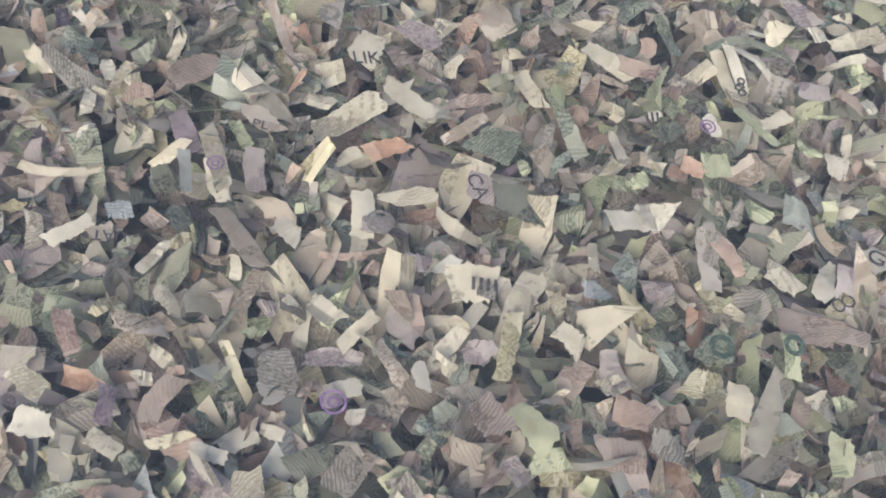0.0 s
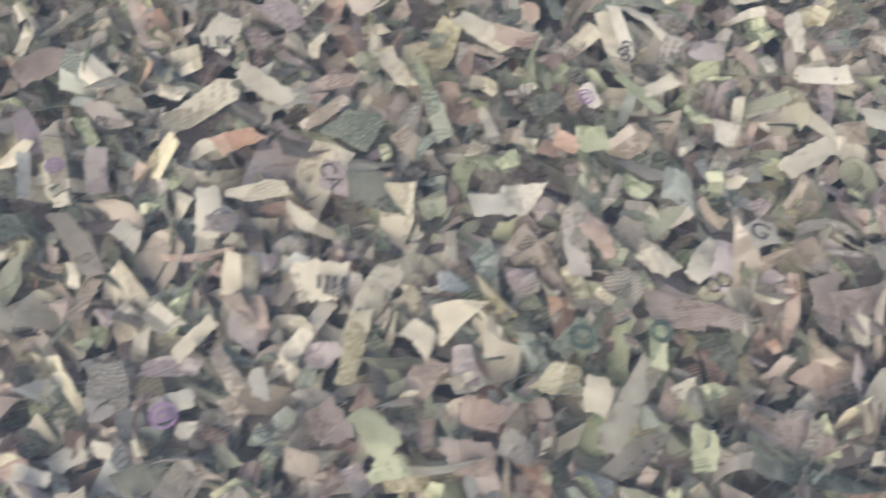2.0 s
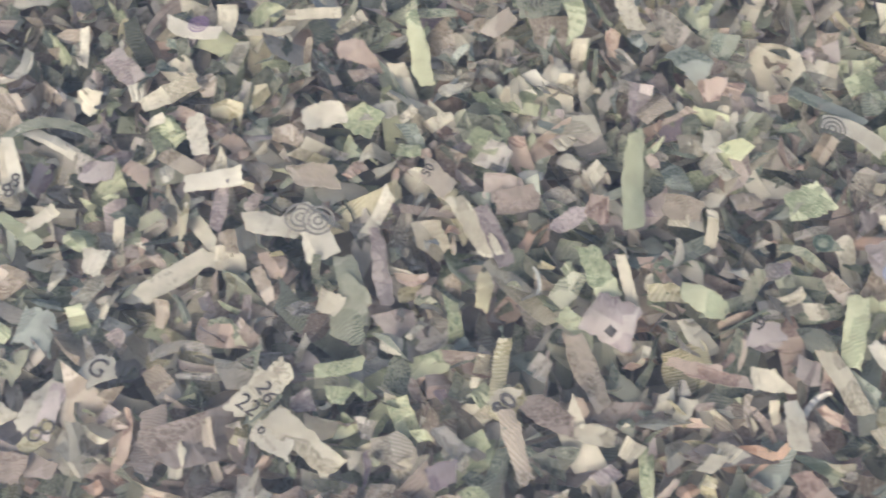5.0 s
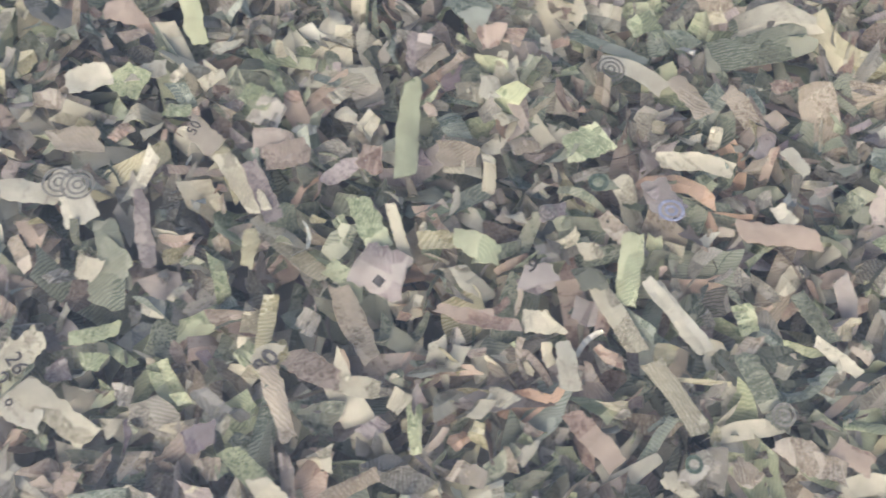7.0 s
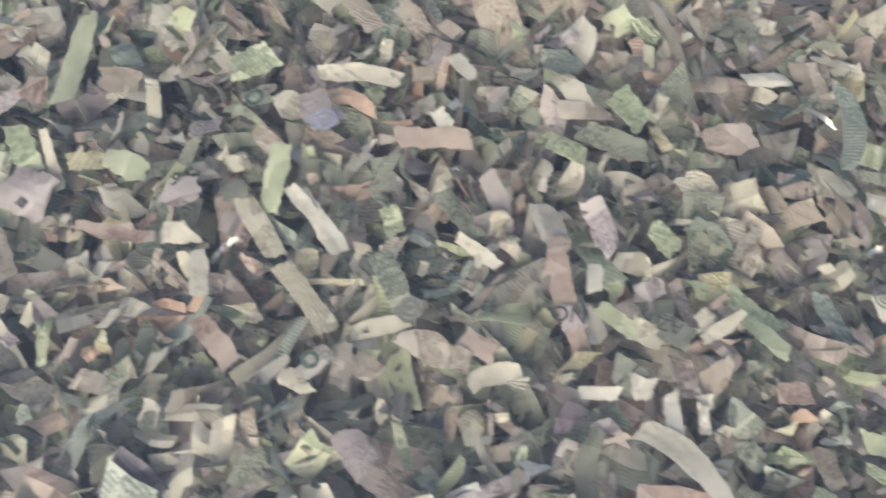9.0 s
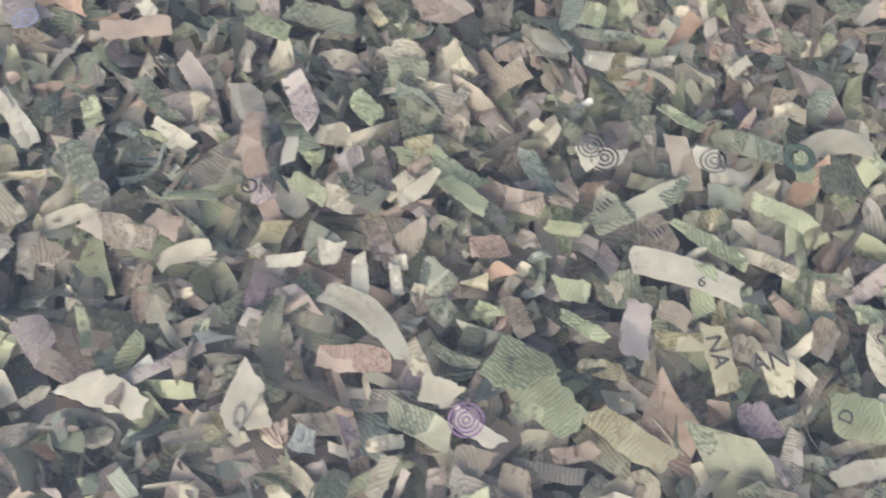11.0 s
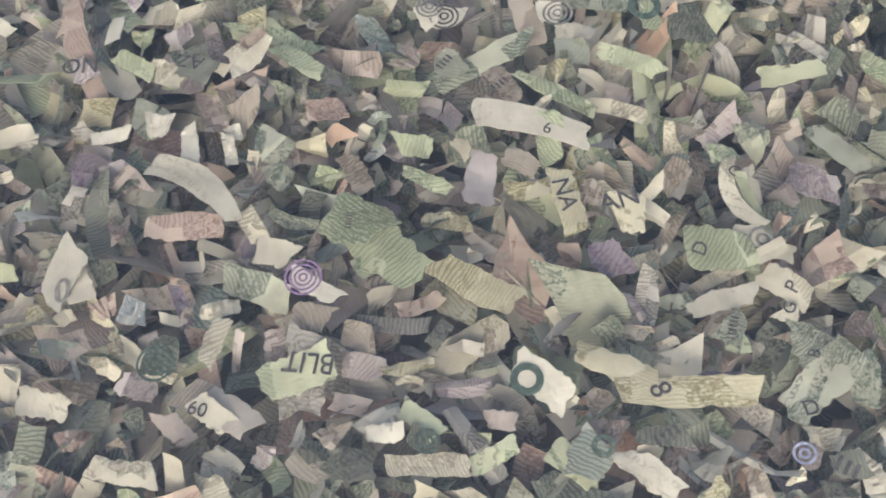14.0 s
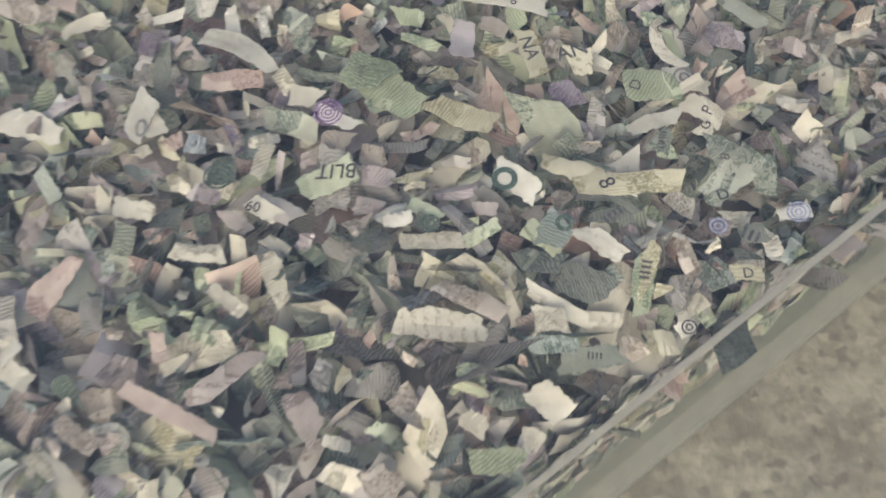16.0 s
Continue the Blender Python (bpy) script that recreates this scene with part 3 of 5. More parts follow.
shred(0.2635, 0.1777, -28, 0.0175, 0.0040, "teal")
shred(0.1656, 0.1261, -72, 0.0137, 0.0050, "green")
shred(0.4101, 0.0323, -38, 0.0036, 0.0063, "green", bars=6, high=0.0012, text_turn=103, off=(0.0000, -0.0000), lift=0.0058)
shred(0.1048, 0.1125, -7, 0.0072, 0.0093, "teal")
shred(0.2072, 0.1982, -73, 0.0144, 0.0044, "lime", sweep=0.0026, taper=0.2)
shred(0.3879, 0.0063, -31, 0.0094, 0.0068, "dark")
shred(0.4200, 0.0911, 4, 0.0073, 0.0086, "dark")
shred(-0.0202, 0.1169, 48, 0.0112, 0.0056, "rose")
shred(0.3334, 0.1404, -60, 0.0100, 0.0063, "lime")
shred(0.3526, 0.1337, -172, 0.0092, 0.0068, "rose")
shred(0.1710, 0.1310, -76, 0.0175, 0.0034, "lilac")
shred(0.4131, 0.0918, 16, 0.0034, 0.0059, "lime", ring=1, high=0.0058, off=(0.0001, 0.0018), colour="green", lift=0.0058)
shred(0.1990, 0.1044, 56, 0.0057, 0.0035, "yellow", text="50", high=0.0031, text_turn=-7, off=(-0.0017, 0.0007), lift=0.0058)
shred(0.2498, 0.1359, 26, 0.0063, 0.0031, "lilac", ring=2, high=0.0038, off=(-0.0013, -0.0001), colour="grey", lift=0.0058)
shred(0.4206, 0.0102, -8, 0.0049, 0.0040, "dark", bars=3, high=0.0023, text_turn=-32, off=(-0.0005, -0.0004), lift=0.0058)
shred(0.0950, 0.1586, 11, 0.0205, 0.0029, "green", sweep=0.0040, taper=0.2)
shred(0.0220, 0.0877, 14, 0.0058, 0.0033, "lilac", ring=2, high=0.0052, off=(0.0006, 0.0003), colour="grey", lift=0.0058)
shred(0.0219, 0.1395, -35, 0.0094, 0.0061, "lilac")
shred(0.2597, 0.1428, 2, 0.0046, 0.0039, "green", ring=1, high=0.0040, off=(-0.0006, -0.0000), colour="green", lift=0.0058)
shred(0.2895, 0.0962, -35, 0.0035, 0.0050, "dark", ring=2, high=0.0044, off=(0.0004, -0.0000), colour="grey", lift=0.0058)
shred(0.3180, 0.0942, 0, 0.0032, 0.0053, "lilac", text="NO", high=0.0029, text_turn=169, off=(-0.0002, 0.0003), lift=0.0058)
shred(0.4168, 0.0025, -19, 0.0053, 0.0030, "yellow", text="D", high=0.0019, text_turn=11, off=(0.0001, 0.0000), lift=0.0058)
shred(0.4193, 0.0334, -38, 0.0028, 0.0035, "cream", text="G", high=0.0019, text_turn=102, off=(-0.0003, 0.0009), lift=0.0058)
shred(-0.0252, 0.0742, 31, 0.0040, 0.0037, "tan", text="UAT", high=0.0022, text_turn=162, off=(0.0012, -0.0011), lift=0.0058)
shred(0.4032, -0.0050, 6, 0.0032, 0.0031, "white", ring=2, high=0.0028, off=(0.0006, 0.0001), lift=0.0058)
shred(0.0733, 0.1295, 44, 0.0033, 0.0027, "white", bars=3, high=0.0022, text_turn=-28, off=(-0.0008, 0.0001), lift=0.0058)
shred(0.0211, 0.0513, 133, 0.0036, 0.0033, "lilac", ring=2, high=0.0046, off=(-0.0011, 0.0000), colour="purple", lift=0.0058)
shred(0.0441, 0.0785, -8, 0.0033, 0.0037, "grey", bars=4, high=0.0025, text_turn=16, off=(-0.0007, 0.0006), lift=0.0058)
shred(0.4153, 0.0122, -23, 0.0032, 0.0037, "rose", ring=2, high=0.0033, off=(-0.0007, 0.0002), colour="blue", lift=0.0058)
shred(0.3628, 0.0225, -46, 0.0040, 0.0028, "dark", ring=2, high=0.0036, off=(0.0009, 0.0002), colour="green", lift=0.0058)
shred(0.3677, 0.0375, -133, 0.0043, 0.0025, "dark", text="D", high=0.0021, text_turn=-56, off=(-0.0009, -0.0002), lift=0.0058)

shred(0.0703, 0.1014, 15, 0.0098, 0.0056, "white", lift=0.0050)
shred(0.0971, 0.0662, -113, 0.0218, 0.0046, "cream", lift=0.0050)
shred(-0.0272, 0.0440, -25, 0.0068, 0.0041, "cream", lift=0.0050)
shred(-0.0240, 0.0373, 7, 0.0061, 0.0044, "white", lift=0.0050)
shred(0.0112, 0.1121, 41, 0.0153, 0.0057, "cream", lift=0.0050)
shred(0.0231, 0.1200, -18, 0.0123, 0.0052, "cream", lift=0.0050)
shred(0.0190, 0.0900, -76, 0.0097, 0.0048, "white", lift=0.0050)
shred(0.0266, 0.0959, 15, 0.0114, 0.0037, "cream", lift=0.0050)
shred(-0.0151, 0.0915, -71, 0.0100, 0.0027, "blue", lift=0.0050)
shred(-0.0237, 0.0800, 22, 0.0045, 0.0038, "blue", lift=0.0050)
shred(-0.0091, 0.0910, -55, 0.0106, 0.0037, "cream", lift=0.0050)
shred(-0.0017, 0.0797, -46, 0.0164, 0.0040, "tan", lift=0.0050)
shred(0.0030, 0.0690, -102, 0.0083, 0.0029, "tan", lift=0.0050)
shred(-0.0309, 0.0738, 42, 0.0089, 0.0039, "white", lift=0.0050)
shred(0.0065, 0.0829, -34, 0.0060, 0.0046, "white", lift=0.0050)
shred(0.0414, 0.0794, 10, 0.0088, 0.0085, "cream", lift=0.0050)
shred(0.0311, 0.0816, 14, 0.0047, 0.0049, "lilac", lift=0.0050)
shred(0.0889, 0.0994, -44, 0.0116, 0.0049, "pink", lift=0.0050)
shred(0.1050, 0.0858, -9, 0.0110, 0.0057, "rose", lift=0.0050)
shred(0.0495, 0.0683, -93, 0.0136, 0.0036, "yellow", lift=0.0050)
shred(0.0231, 0.0649, 58, 0.0087, 0.0029, "cream", lift=0.0050)
shred(0.0556, 0.0537, -43, 0.0088, 0.0058, "lime", lift=0.0050)
shred(0.0589, 0.0479, 17, 0.0063, 0.0044, "lime", lift=0.0050)
shred(0.0851, 0.0684, -11, 0.0068, 0.0066, "yellow", lift=0.0050)
shred(0.0233, 0.0535, 23, 0.0058, 0.0037, "white", lift=0.0050)
shred(0.0258, 0.0492, 12, 0.0033, 0.0031, "white", lift=0.0050)
shred(-0.0132, 0.0583, 9, 0.0094, 0.0038, "tan", lift=0.0050)
shred(-0.0099, 0.0636, -38, 0.0066, 0.0035, "cream", lift=0.0050)
shred(0.0165, 0.0677, -30, 0.0067, 0.0046, "cream", lift=0.0050)
shred(0.0639, 0.0840, 14, 0.0043, 0.0043, "blue", lift=0.0050)
shred(0.0603, 0.0721, -36, 0.0061, 0.0047, "cream", lift=0.0050)
shred(0.0789, 0.1163, -7, 0.0038, 0.0043, "orange", lift=0.0050)
shred(0.0631, 0.1434, -20, 0.0123, 0.0049, "cream", lift=0.0050)
shred(0.0960, 0.1339, -37, 0.0115, 0.0034, "lime", lift=0.0050)
shred(0.0999, 0.1371, 36, 0.0072, 0.0036, "cream", lift=0.0050)
shred(0.0206, 0.1065, 30, 0.0082, 0.0044, "orange", lift=0.0050)
shred(-0.0026, 0.0950, -73, 0.0094, 0.0040, "lilac", lift=0.0050)
shred(0.0118, 0.0537, -71, 0.0096, 0.0058, "grey", lift=0.0050)
shred(-0.0078, 0.0279, 11, 0.0093, 0.0046, "pink", lift=0.0050)
shred(0.0123, 0.0329, -74, 0.0075, 0.0052, "cream", lift=0.0050)
shred(-0.0022, 0.0389, 31, 0.0073, 0.0020, "yellow", lift=0.0050)
shred(0.0043, 0.0378, -2, 0.0060, 0.0028, "white", lift=0.0050)
shred(-0.0120, 0.0361, -18, 0.0059, 0.0034, "cream", lift=0.0050)
shred(0.0478, 0.0541, -54, 0.0080, 0.0059, "rose", lift=0.0050)
shred(0.0450, 0.0467, -8, 0.0058, 0.0039, "tan", lift=0.0050)
shred(-0.0140, 0.0428, -79, 0.0070, 0.0031, "purple", lift=0.0050)
shred(-0.0245, 0.0544, -58, 0.0081, 0.0036, "pink", lift=0.0050)
shred(-0.0478, 0.0855, 89, 0.0054, 0.0030, "pink", lift=0.0050)
shred(0.0913, 0.0668, -86, 0.0067, 0.0047, "cream", lift=0.0050)
shred(0.1097, 0.0605, -86, 0.0075, 0.0042, "lime", lift=0.0050)
shred(0.1090, 0.0977, -111, 0.0112, 0.0042, "white", lift=0.0050)
shred(0.0870, 0.1209, 16, 0.0062, 0.0052, "lime", lift=0.0050)
shred(0.0355, 0.0589, -71, 0.0054, 0.0028, "white", lift=0.0050)
shred(0.0446, 0.0661, -15, 0.0048, 0.0052, "lilac", lift=0.0050)
shred(0.0298, 0.0605, -47, 0.0089, 0.0029, "tan", lift=0.0050)
shred(0.1133, 0.1280, -7, 0.0046, 0.0054, "white", lift=0.0050)
shred(0.0464, 0.1296, -50, 0.0085, 0.0046, "cream", lift=0.0050)
shred(0.0550, 0.1227, -64, 0.0183, 0.0037, "green", lift=0.0050)
shred(0.0631, 0.0910, -81, 0.0064, 0.0022, "cream", lift=0.0050)
shred(0.0724, 0.0601, -5, 0.0070, 0.0050, "pink", lift=0.0050)
shred(0.0790, 0.0552, -26, 0.0066, 0.0056, "grey", lift=0.0050)
shred(0.0747, 0.1041, 14, 0.0070, 0.0054, "white", lift=0.0050)
shred(0.0670, 0.1434, -10, 0.0128, 0.0043, "pink", lift=0.0050)
shred(0.0666, 0.1669, 12, 0.0110, 0.0056, "tan", lift=0.0050)
shred(0.1092, 0.0870, -19, 0.0154, 0.0040, "rose", lift=0.0050)
shred(0.1318, 0.0922, -91, 0.0127, 0.0054, "rose", lift=0.0050)
shred(0.1378, 0.0888, -78, 0.0068, 0.0035, "cream", lift=0.0050)
shred(0.1007, 0.0958, -29, 0.0077, 0.0049, "cream", lift=0.0050)
shred(0.1552, 0.1653, 20, 0.0087, 0.0059, "white", lift=0.0050)
shred(0.1633, 0.1647, -23, 0.0074, 0.0070, "lime", lift=0.0050)
shred(0.1671, 0.1676, 27, 0.0079, 0.0039, "white", lift=0.0050)
shred(0.1481, 0.1600, 6, 0.0066, 0.0053, "tan", lift=0.0050)
shred(0.1551, 0.1504, 6, 0.0093, 0.0062, "tan", lift=0.0050)
shred(0.1343, 0.1480, 15, 0.0118, 0.0043, "white", lift=0.0050)
shred(0.1207, 0.1688, 31, 0.0132, 0.0040, "cream", lift=0.0050)
shred(0.1733, 0.1848, -73, 0.0171, 0.0045, "lime", lift=0.0050)
shred(0.1287, 0.1588, -74, 0.0085, 0.0042, "white", lift=0.0050)
shred(0.1304, 0.1259, 44, 0.0166, 0.0043, "cream", lift=0.0050)
shred(0.1607, 0.0938, -35, 0.0161, 0.0055, "cream", lift=0.0050)
shred(0.1946, 0.1502, -15, 0.0091, 0.0061, "rose", lift=0.0050)
shred(0.2140, 0.1474, -10, 0.0047, 0.0061, "pink", lift=0.0050)
shred(0.2084, 0.1441, 47, 0.0079, 0.0039, "lilac", lift=0.0050)
shred(0.2125, 0.1115, -63, 0.0155, 0.0044, "tan", lift=0.0050)
shred(0.2142, 0.1328, -66, 0.0116, 0.0051, "lime", lift=0.0050)
shred(0.2214, 0.1546, -93, 0.0259, 0.0050, "lime", lift=0.0050)
shred(0.2200, 0.1990, -69, 0.0097, 0.0049, "cream", lift=0.0050)
shred(0.1888, 0.1411, -55, 0.0153, 0.0042, "cream", lift=0.0050)
shred(0.1918, 0.1267, -86, 0.0084, 0.0039, "yellow", lift=0.0050)
shred(0.1621, 0.1219, -20, 0.0054, 0.0045, "cream", lift=0.0050)
shred(0.1655, 0.1089, 12, 0.0097, 0.0027, "lime", lift=0.0050)
shred(0.1659, 0.1031, -2, 0.0042, 0.0037, "lime", lift=0.0050)
shred(0.0854, 0.0967, -74, 0.0134, 0.0046, "grey", lift=0.0050)
shred(0.0820, 0.1186, -16, 0.0051, 0.0043, "orange", lift=0.0050)
shred(0.1481, 0.1382, -4, 0.0116, 0.0043, "white", lift=0.0050)
shred(0.1563, 0.1355, -78, 0.0089, 0.0039, "white", lift=0.0050)
shred(0.1177, 0.1488, -34, 0.0064, 0.0042, "pink", lift=0.0050)
shred(0.1094, 0.1487, 5, 0.0070, 0.0046, "lilac", lift=0.0050)
shred(0.1603, 0.1825, 6, 0.0081, 0.0053, "pink", lift=0.0050)
shred(0.2339, 0.1860, -44, 0.0097, 0.0071, "teal", lift=0.0050)
shred(0.2384, 0.1786, 15, 0.0053, 0.0054, "pink", lift=0.0050)
shred(0.1492, 0.1925, 10, 0.0127, 0.0028, "cream", lift=0.0050)
shred(0.1402, 0.1869, 2, 0.0113, 0.0028, "cream", lift=0.0050)
shred(0.2327, 0.1141, -6, 0.0108, 0.0033, "pink", lift=0.0050)
shred(0.2350, 0.1284, -24, 0.0095, 0.0047, "lime", lift=0.0050)
shred(0.1915, 0.1926, 48, 0.0084, 0.0041, "tan", lift=0.0050)
shred(0.2367, 0.1128, -11, 0.0130, 0.0031, "pink", lift=0.0050)
shred(0.2465, 0.1129, -2, 0.0063, 0.0050, "cream", lift=0.0050)
shred(0.2555, 0.0906, -54, 0.0123, 0.0043, "pink", lift=0.0050)
shred(0.2708, 0.0989, -54, 0.0154, 0.0041, "cream", lift=0.0050)
shred(0.2510, 0.1043, -81, 0.0092, 0.0040, "white", lift=0.0050)
shred(0.2944, 0.1328, -13, 0.0153, 0.0053, "pink", lift=0.0050)
shred(0.3195, 0.1307, -38, 0.0106, 0.0036, "lime", lift=0.0050)
shred(0.3239, 0.1390, -1, 0.0112, 0.0044, "tan", lift=0.0050)
shred(0.3294, 0.1320, -20, 0.0134, 0.0045, "green", lift=0.0050)
shred(0.2796, 0.1488, -1, 0.0167, 0.0037, "cream", lift=0.0050)
shred(0.2796, 0.1651, -55, 0.0103, 0.0050, "tan", lift=0.0050)
shred(0.2904, 0.1629, -59, 0.0090, 0.0044, "tan", lift=0.0050)
shred(0.2382, 0.1654, -7, 0.0052, 0.0054, "white", lift=0.0050)
shred(0.1974, 0.1479, 17, 0.0089, 0.0057, "rose", lift=0.0050)
shred(0.2312, 0.1488, -4, 0.0083, 0.0047, "tan", lift=0.0050)
shred(0.1932, 0.1391, -64, 0.0141, 0.0035, "lilac", lift=0.0050)
shred(0.2203, 0.1302, -76, 0.0125, 0.0029, "cream", lift=0.0050)
shred(0.2276, 0.1292, 4, 0.0079, 0.0039, "yellow", lift=0.0050)
shred(0.2465, 0.1207, 21, 0.0066, 0.0044, "lilac", lift=0.0050)
shred(0.2568, 0.1279, 1, 0.0042, 0.0041, "cream", lift=0.0050)
shred(0.2566, 0.1219, 0, 0.0057, 0.0053, "dark", lift=0.0050)
shred(0.2642, 0.1245, -99, 0.0144, 0.0042, "lime", lift=0.0050)
shred(0.2692, 0.1192, -55, 0.0070, 0.0029, "white", lift=0.0050)
shred(0.2743, 0.1108, -57, 0.0079, 0.0026, "cream", lift=0.0050)
shred(0.2989, 0.1157, -52, 0.0114, 0.0042, "green", lift=0.0050)
shred(0.2862, 0.1022, -68, 0.0114, 0.0046, "green", lift=0.0050)
shred(0.3174, 0.1038, -99, 0.0066, 0.0029, "lime", lift=0.0050)
shred(0.3262, 0.0936, -45, 0.0079, 0.0032, "lime", lift=0.0050)
shred(0.3016, 0.0889, -34, 0.0071, 0.0048, "pink", lift=0.0050)
shred(0.2925, 0.0888, -23, 0.0102, 0.0060, "tan", lift=0.0050)
shred(0.2821, 0.0853, -32, 0.0054, 0.0044, "tan", lift=0.0050)
shred(0.3060, 0.0943, -8, 0.0099, 0.0021, "lime", lift=0.0050)
shred(0.1998, 0.0961, -70, 0.0137, 0.0036, "tan", lift=0.0050)
shred(0.2060, 0.1030, -26, 0.0099, 0.0058, "rose", lift=0.0050)
shred(0.2141, 0.0993, -9, 0.0071, 0.0035, "cream", lift=0.0050)
shred(0.1998, 0.0800, -51, 0.0073, 0.0042, "cream", lift=0.0050)
shred(0.2132, 0.0814, 26, 0.0109, 0.0030, "tan", lift=0.0050)
shred(0.1868, 0.0898, 20, 0.0058, 0.0042, "purple", lift=0.0050)
shred(0.3221, 0.0799, -7, 0.0068, 0.0024, "white", lift=0.0050)
shred(0.3297, 0.0809, -14, 0.0039, 0.0045, "white", lift=0.0050)
shred(0.2962, 0.1375, -62, 0.0050, 0.0034, "white", lift=0.0050)
shred(0.3197, 0.1511, -43, 0.0076, 0.0062, "teal", lift=0.0050)
shred(0.3005, 0.1504, -53, 0.0066, 0.0034, "white", lift=0.0050)
shred(0.2103, 0.1207, -35, 0.0082, 0.0040, "lime", lift=0.0050)
shred(0.2726, 0.1399, -35, 0.0065, 0.0048, "lilac", lift=0.0050)
shred(0.3483, 0.0347, -110, 0.0116, 0.0070, "grey", lift=0.0050)
shred(0.3937, 0.0781, -38, 0.0145, 0.0032, "lime", lift=0.0050)
shred(0.3618, 0.0527, -52, 0.0153, 0.0067, "lime", lift=0.0050)
shred(0.3744, 0.0451, -44, 0.0145, 0.0047, "yellow", lift=0.0050)
shred(0.3949, 0.0462, -12, 0.0059, 0.0052, "purple", lift=0.0050)
shred(0.4101, 0.0370, 5, 0.0108, 0.0037, "white", lift=0.0050)
shred(0.4198, 0.0528, -82, 0.0117, 0.0025, "lime", lift=0.0050)
shred(0.3920, 0.0290, -36, 0.0127, 0.0042, "yellow", lift=0.0050)
shred(0.3630, 0.0189, -9, 0.0113, 0.0029, "cream", lift=0.0050)
shred(0.3720, 0.0189, 19, 0.0074, 0.0029, "lime", lift=0.0050)
shred(0.3921, 0.0133, -43, 0.0097, 0.0042, "white", lift=0.0050)
shred(0.3828, 0.0162, -41, 0.0074, 0.0046, "lime", lift=0.0050)
shred(0.3456, 0.0547, -28, 0.0059, 0.0051, "cream", lift=0.0050)
shred(0.3165, 0.0554, -72, 0.0095, 0.0041, "cream", lift=0.0050)
shred(0.3361, 0.0416, -118, 0.0073, 0.0032, "cream", lift=0.0050)
shred(0.3498, 0.0433, -18, 0.0058, 0.0042, "tan", lift=0.0050)
shred(0.3345, 0.0757, -88, 0.0082, 0.0029, "white", lift=0.0050)
shred(0.3178, 0.0975, -79, 0.0205, 0.0043, "pink", lift=0.0050)
shred(0.3231, 0.1021, -94, 0.0068, 0.0027, "white", lift=0.0050)
shred(0.3314, 0.0909, -37, 0.0064, 0.0036, "cream", lift=0.0050)
shred(0.3531, 0.0907, -46, 0.0098, 0.0040, "lime", lift=0.0050)
shred(0.3586, 0.0850, -45, 0.0059, 0.0029, "dark", lift=0.0050)
shred(0.3452, 0.0922, 31, 0.0084, 0.0025, "white", lift=0.0050)
shred(0.3785, 0.0628, -109, 0.0106, 0.0049, "lilac", lift=0.0050)
shred(0.3852, 0.0650, -30, 0.0056, 0.0040, "tan", lift=0.0050)
shred(0.3909, 0.0692, -97, 0.0087, 0.0040, "lime", lift=0.0050)
shred(0.4073, 0.0830, -35, 0.0112, 0.0034, "lime", lift=0.0050)
shred(0.4346, 0.0774, -5, 0.0109, 0.0041, "lime", lift=0.0050)
shred(0.4311, 0.0557, -44, 0.0086, 0.0059, "lilac", lift=0.0050)
shred(0.4372, 0.0616, -63, 0.0117, 0.0037, "green", lift=0.0050)
shred(0.3328, 0.0615, -7, 0.0118, 0.0045, "pink", lift=0.0050)
shred(0.3595, 0.0666, -71, 0.0070, 0.0039, "tan", lift=0.0050)
shred(0.3357, 0.0314, -40, 0.0129, 0.0055, "tan", lift=0.0050)
shred(0.3250, 0.0365, -28, 0.0052, 0.0035, "lilac", lift=0.0050)
shred(0.3299, 0.0295, -55, 0.0056, 0.0035, "rose", lift=0.0050)
shred(0.3225, 0.0248, -19, 0.0094, 0.0036, "cream", lift=0.0050)
shred(0.3631, 0.0253, -51, 0.0073, 0.0033, "lime", lift=0.0050)
shred(0.3580, 0.0245, -9, 0.0054, 0.0027, "white", lift=0.0050)
shred(0.3740, 0.0238, -14, 0.0043, 0.0028, "rose", lift=0.0050)
shred(0.4103, 0.0313, -86, 0.0055, 0.0037, "lime", lift=0.0050)
shred(0.3830, 0.0858, 16, 0.0176, 0.0050, "green", lift=0.0050)
shred(0.4273, 0.0224, -103, 0.0079, 0.0051, "green", lift=0.0050)
shred(0.3671, 0.0065, -40, 0.0132, 0.0041, "tan", lift=0.0050)
shred(0.3613, 0.0027, -15, 0.0153, 0.0051, "cream", lift=0.0050)
shred(0.3801, 0.0004, -18, 0.0059, 0.0048, "cream", lift=0.0050)
shred(0.3976, 0.0041, -111, 0.0118, 0.0047, "lime", lift=0.0050)
shred(0.3352, 0.0173, -77, 0.0097, 0.0043, "cream", lift=0.0050)
shred(0.3264, 0.0144, -50, 0.0079, 0.0027, "cream", lift=0.0050)
shred(0.3247, 0.0005, 24, 0.0144, 0.0037, "rose", lift=0.0050)
shred(0.3151, -0.0036, -38, 0.0171, 0.0031, "pink", lift=0.0050)
shred(0.3144, 0.0081, -85, 0.0054, 0.0031, "pink", lift=0.0050)
shred(0.3363, -0.0082, -77, 0.0085, 0.0049, "rose", lift=0.0050)
shred(0.3645, -0.0069, -94, 0.0054, 0.0050, "lime", lift=0.0050)
shred(0.3766, -0.0125, -58, 0.0073, 0.0057, "cream", lift=0.0050)
shred(0.3793, -0.0036, -14, 0.0092, 0.0032, "teal", lift=0.0050)
shred(0.3656, -0.0202, -15, 0.0094, 0.0043, "lime", lift=0.0050)
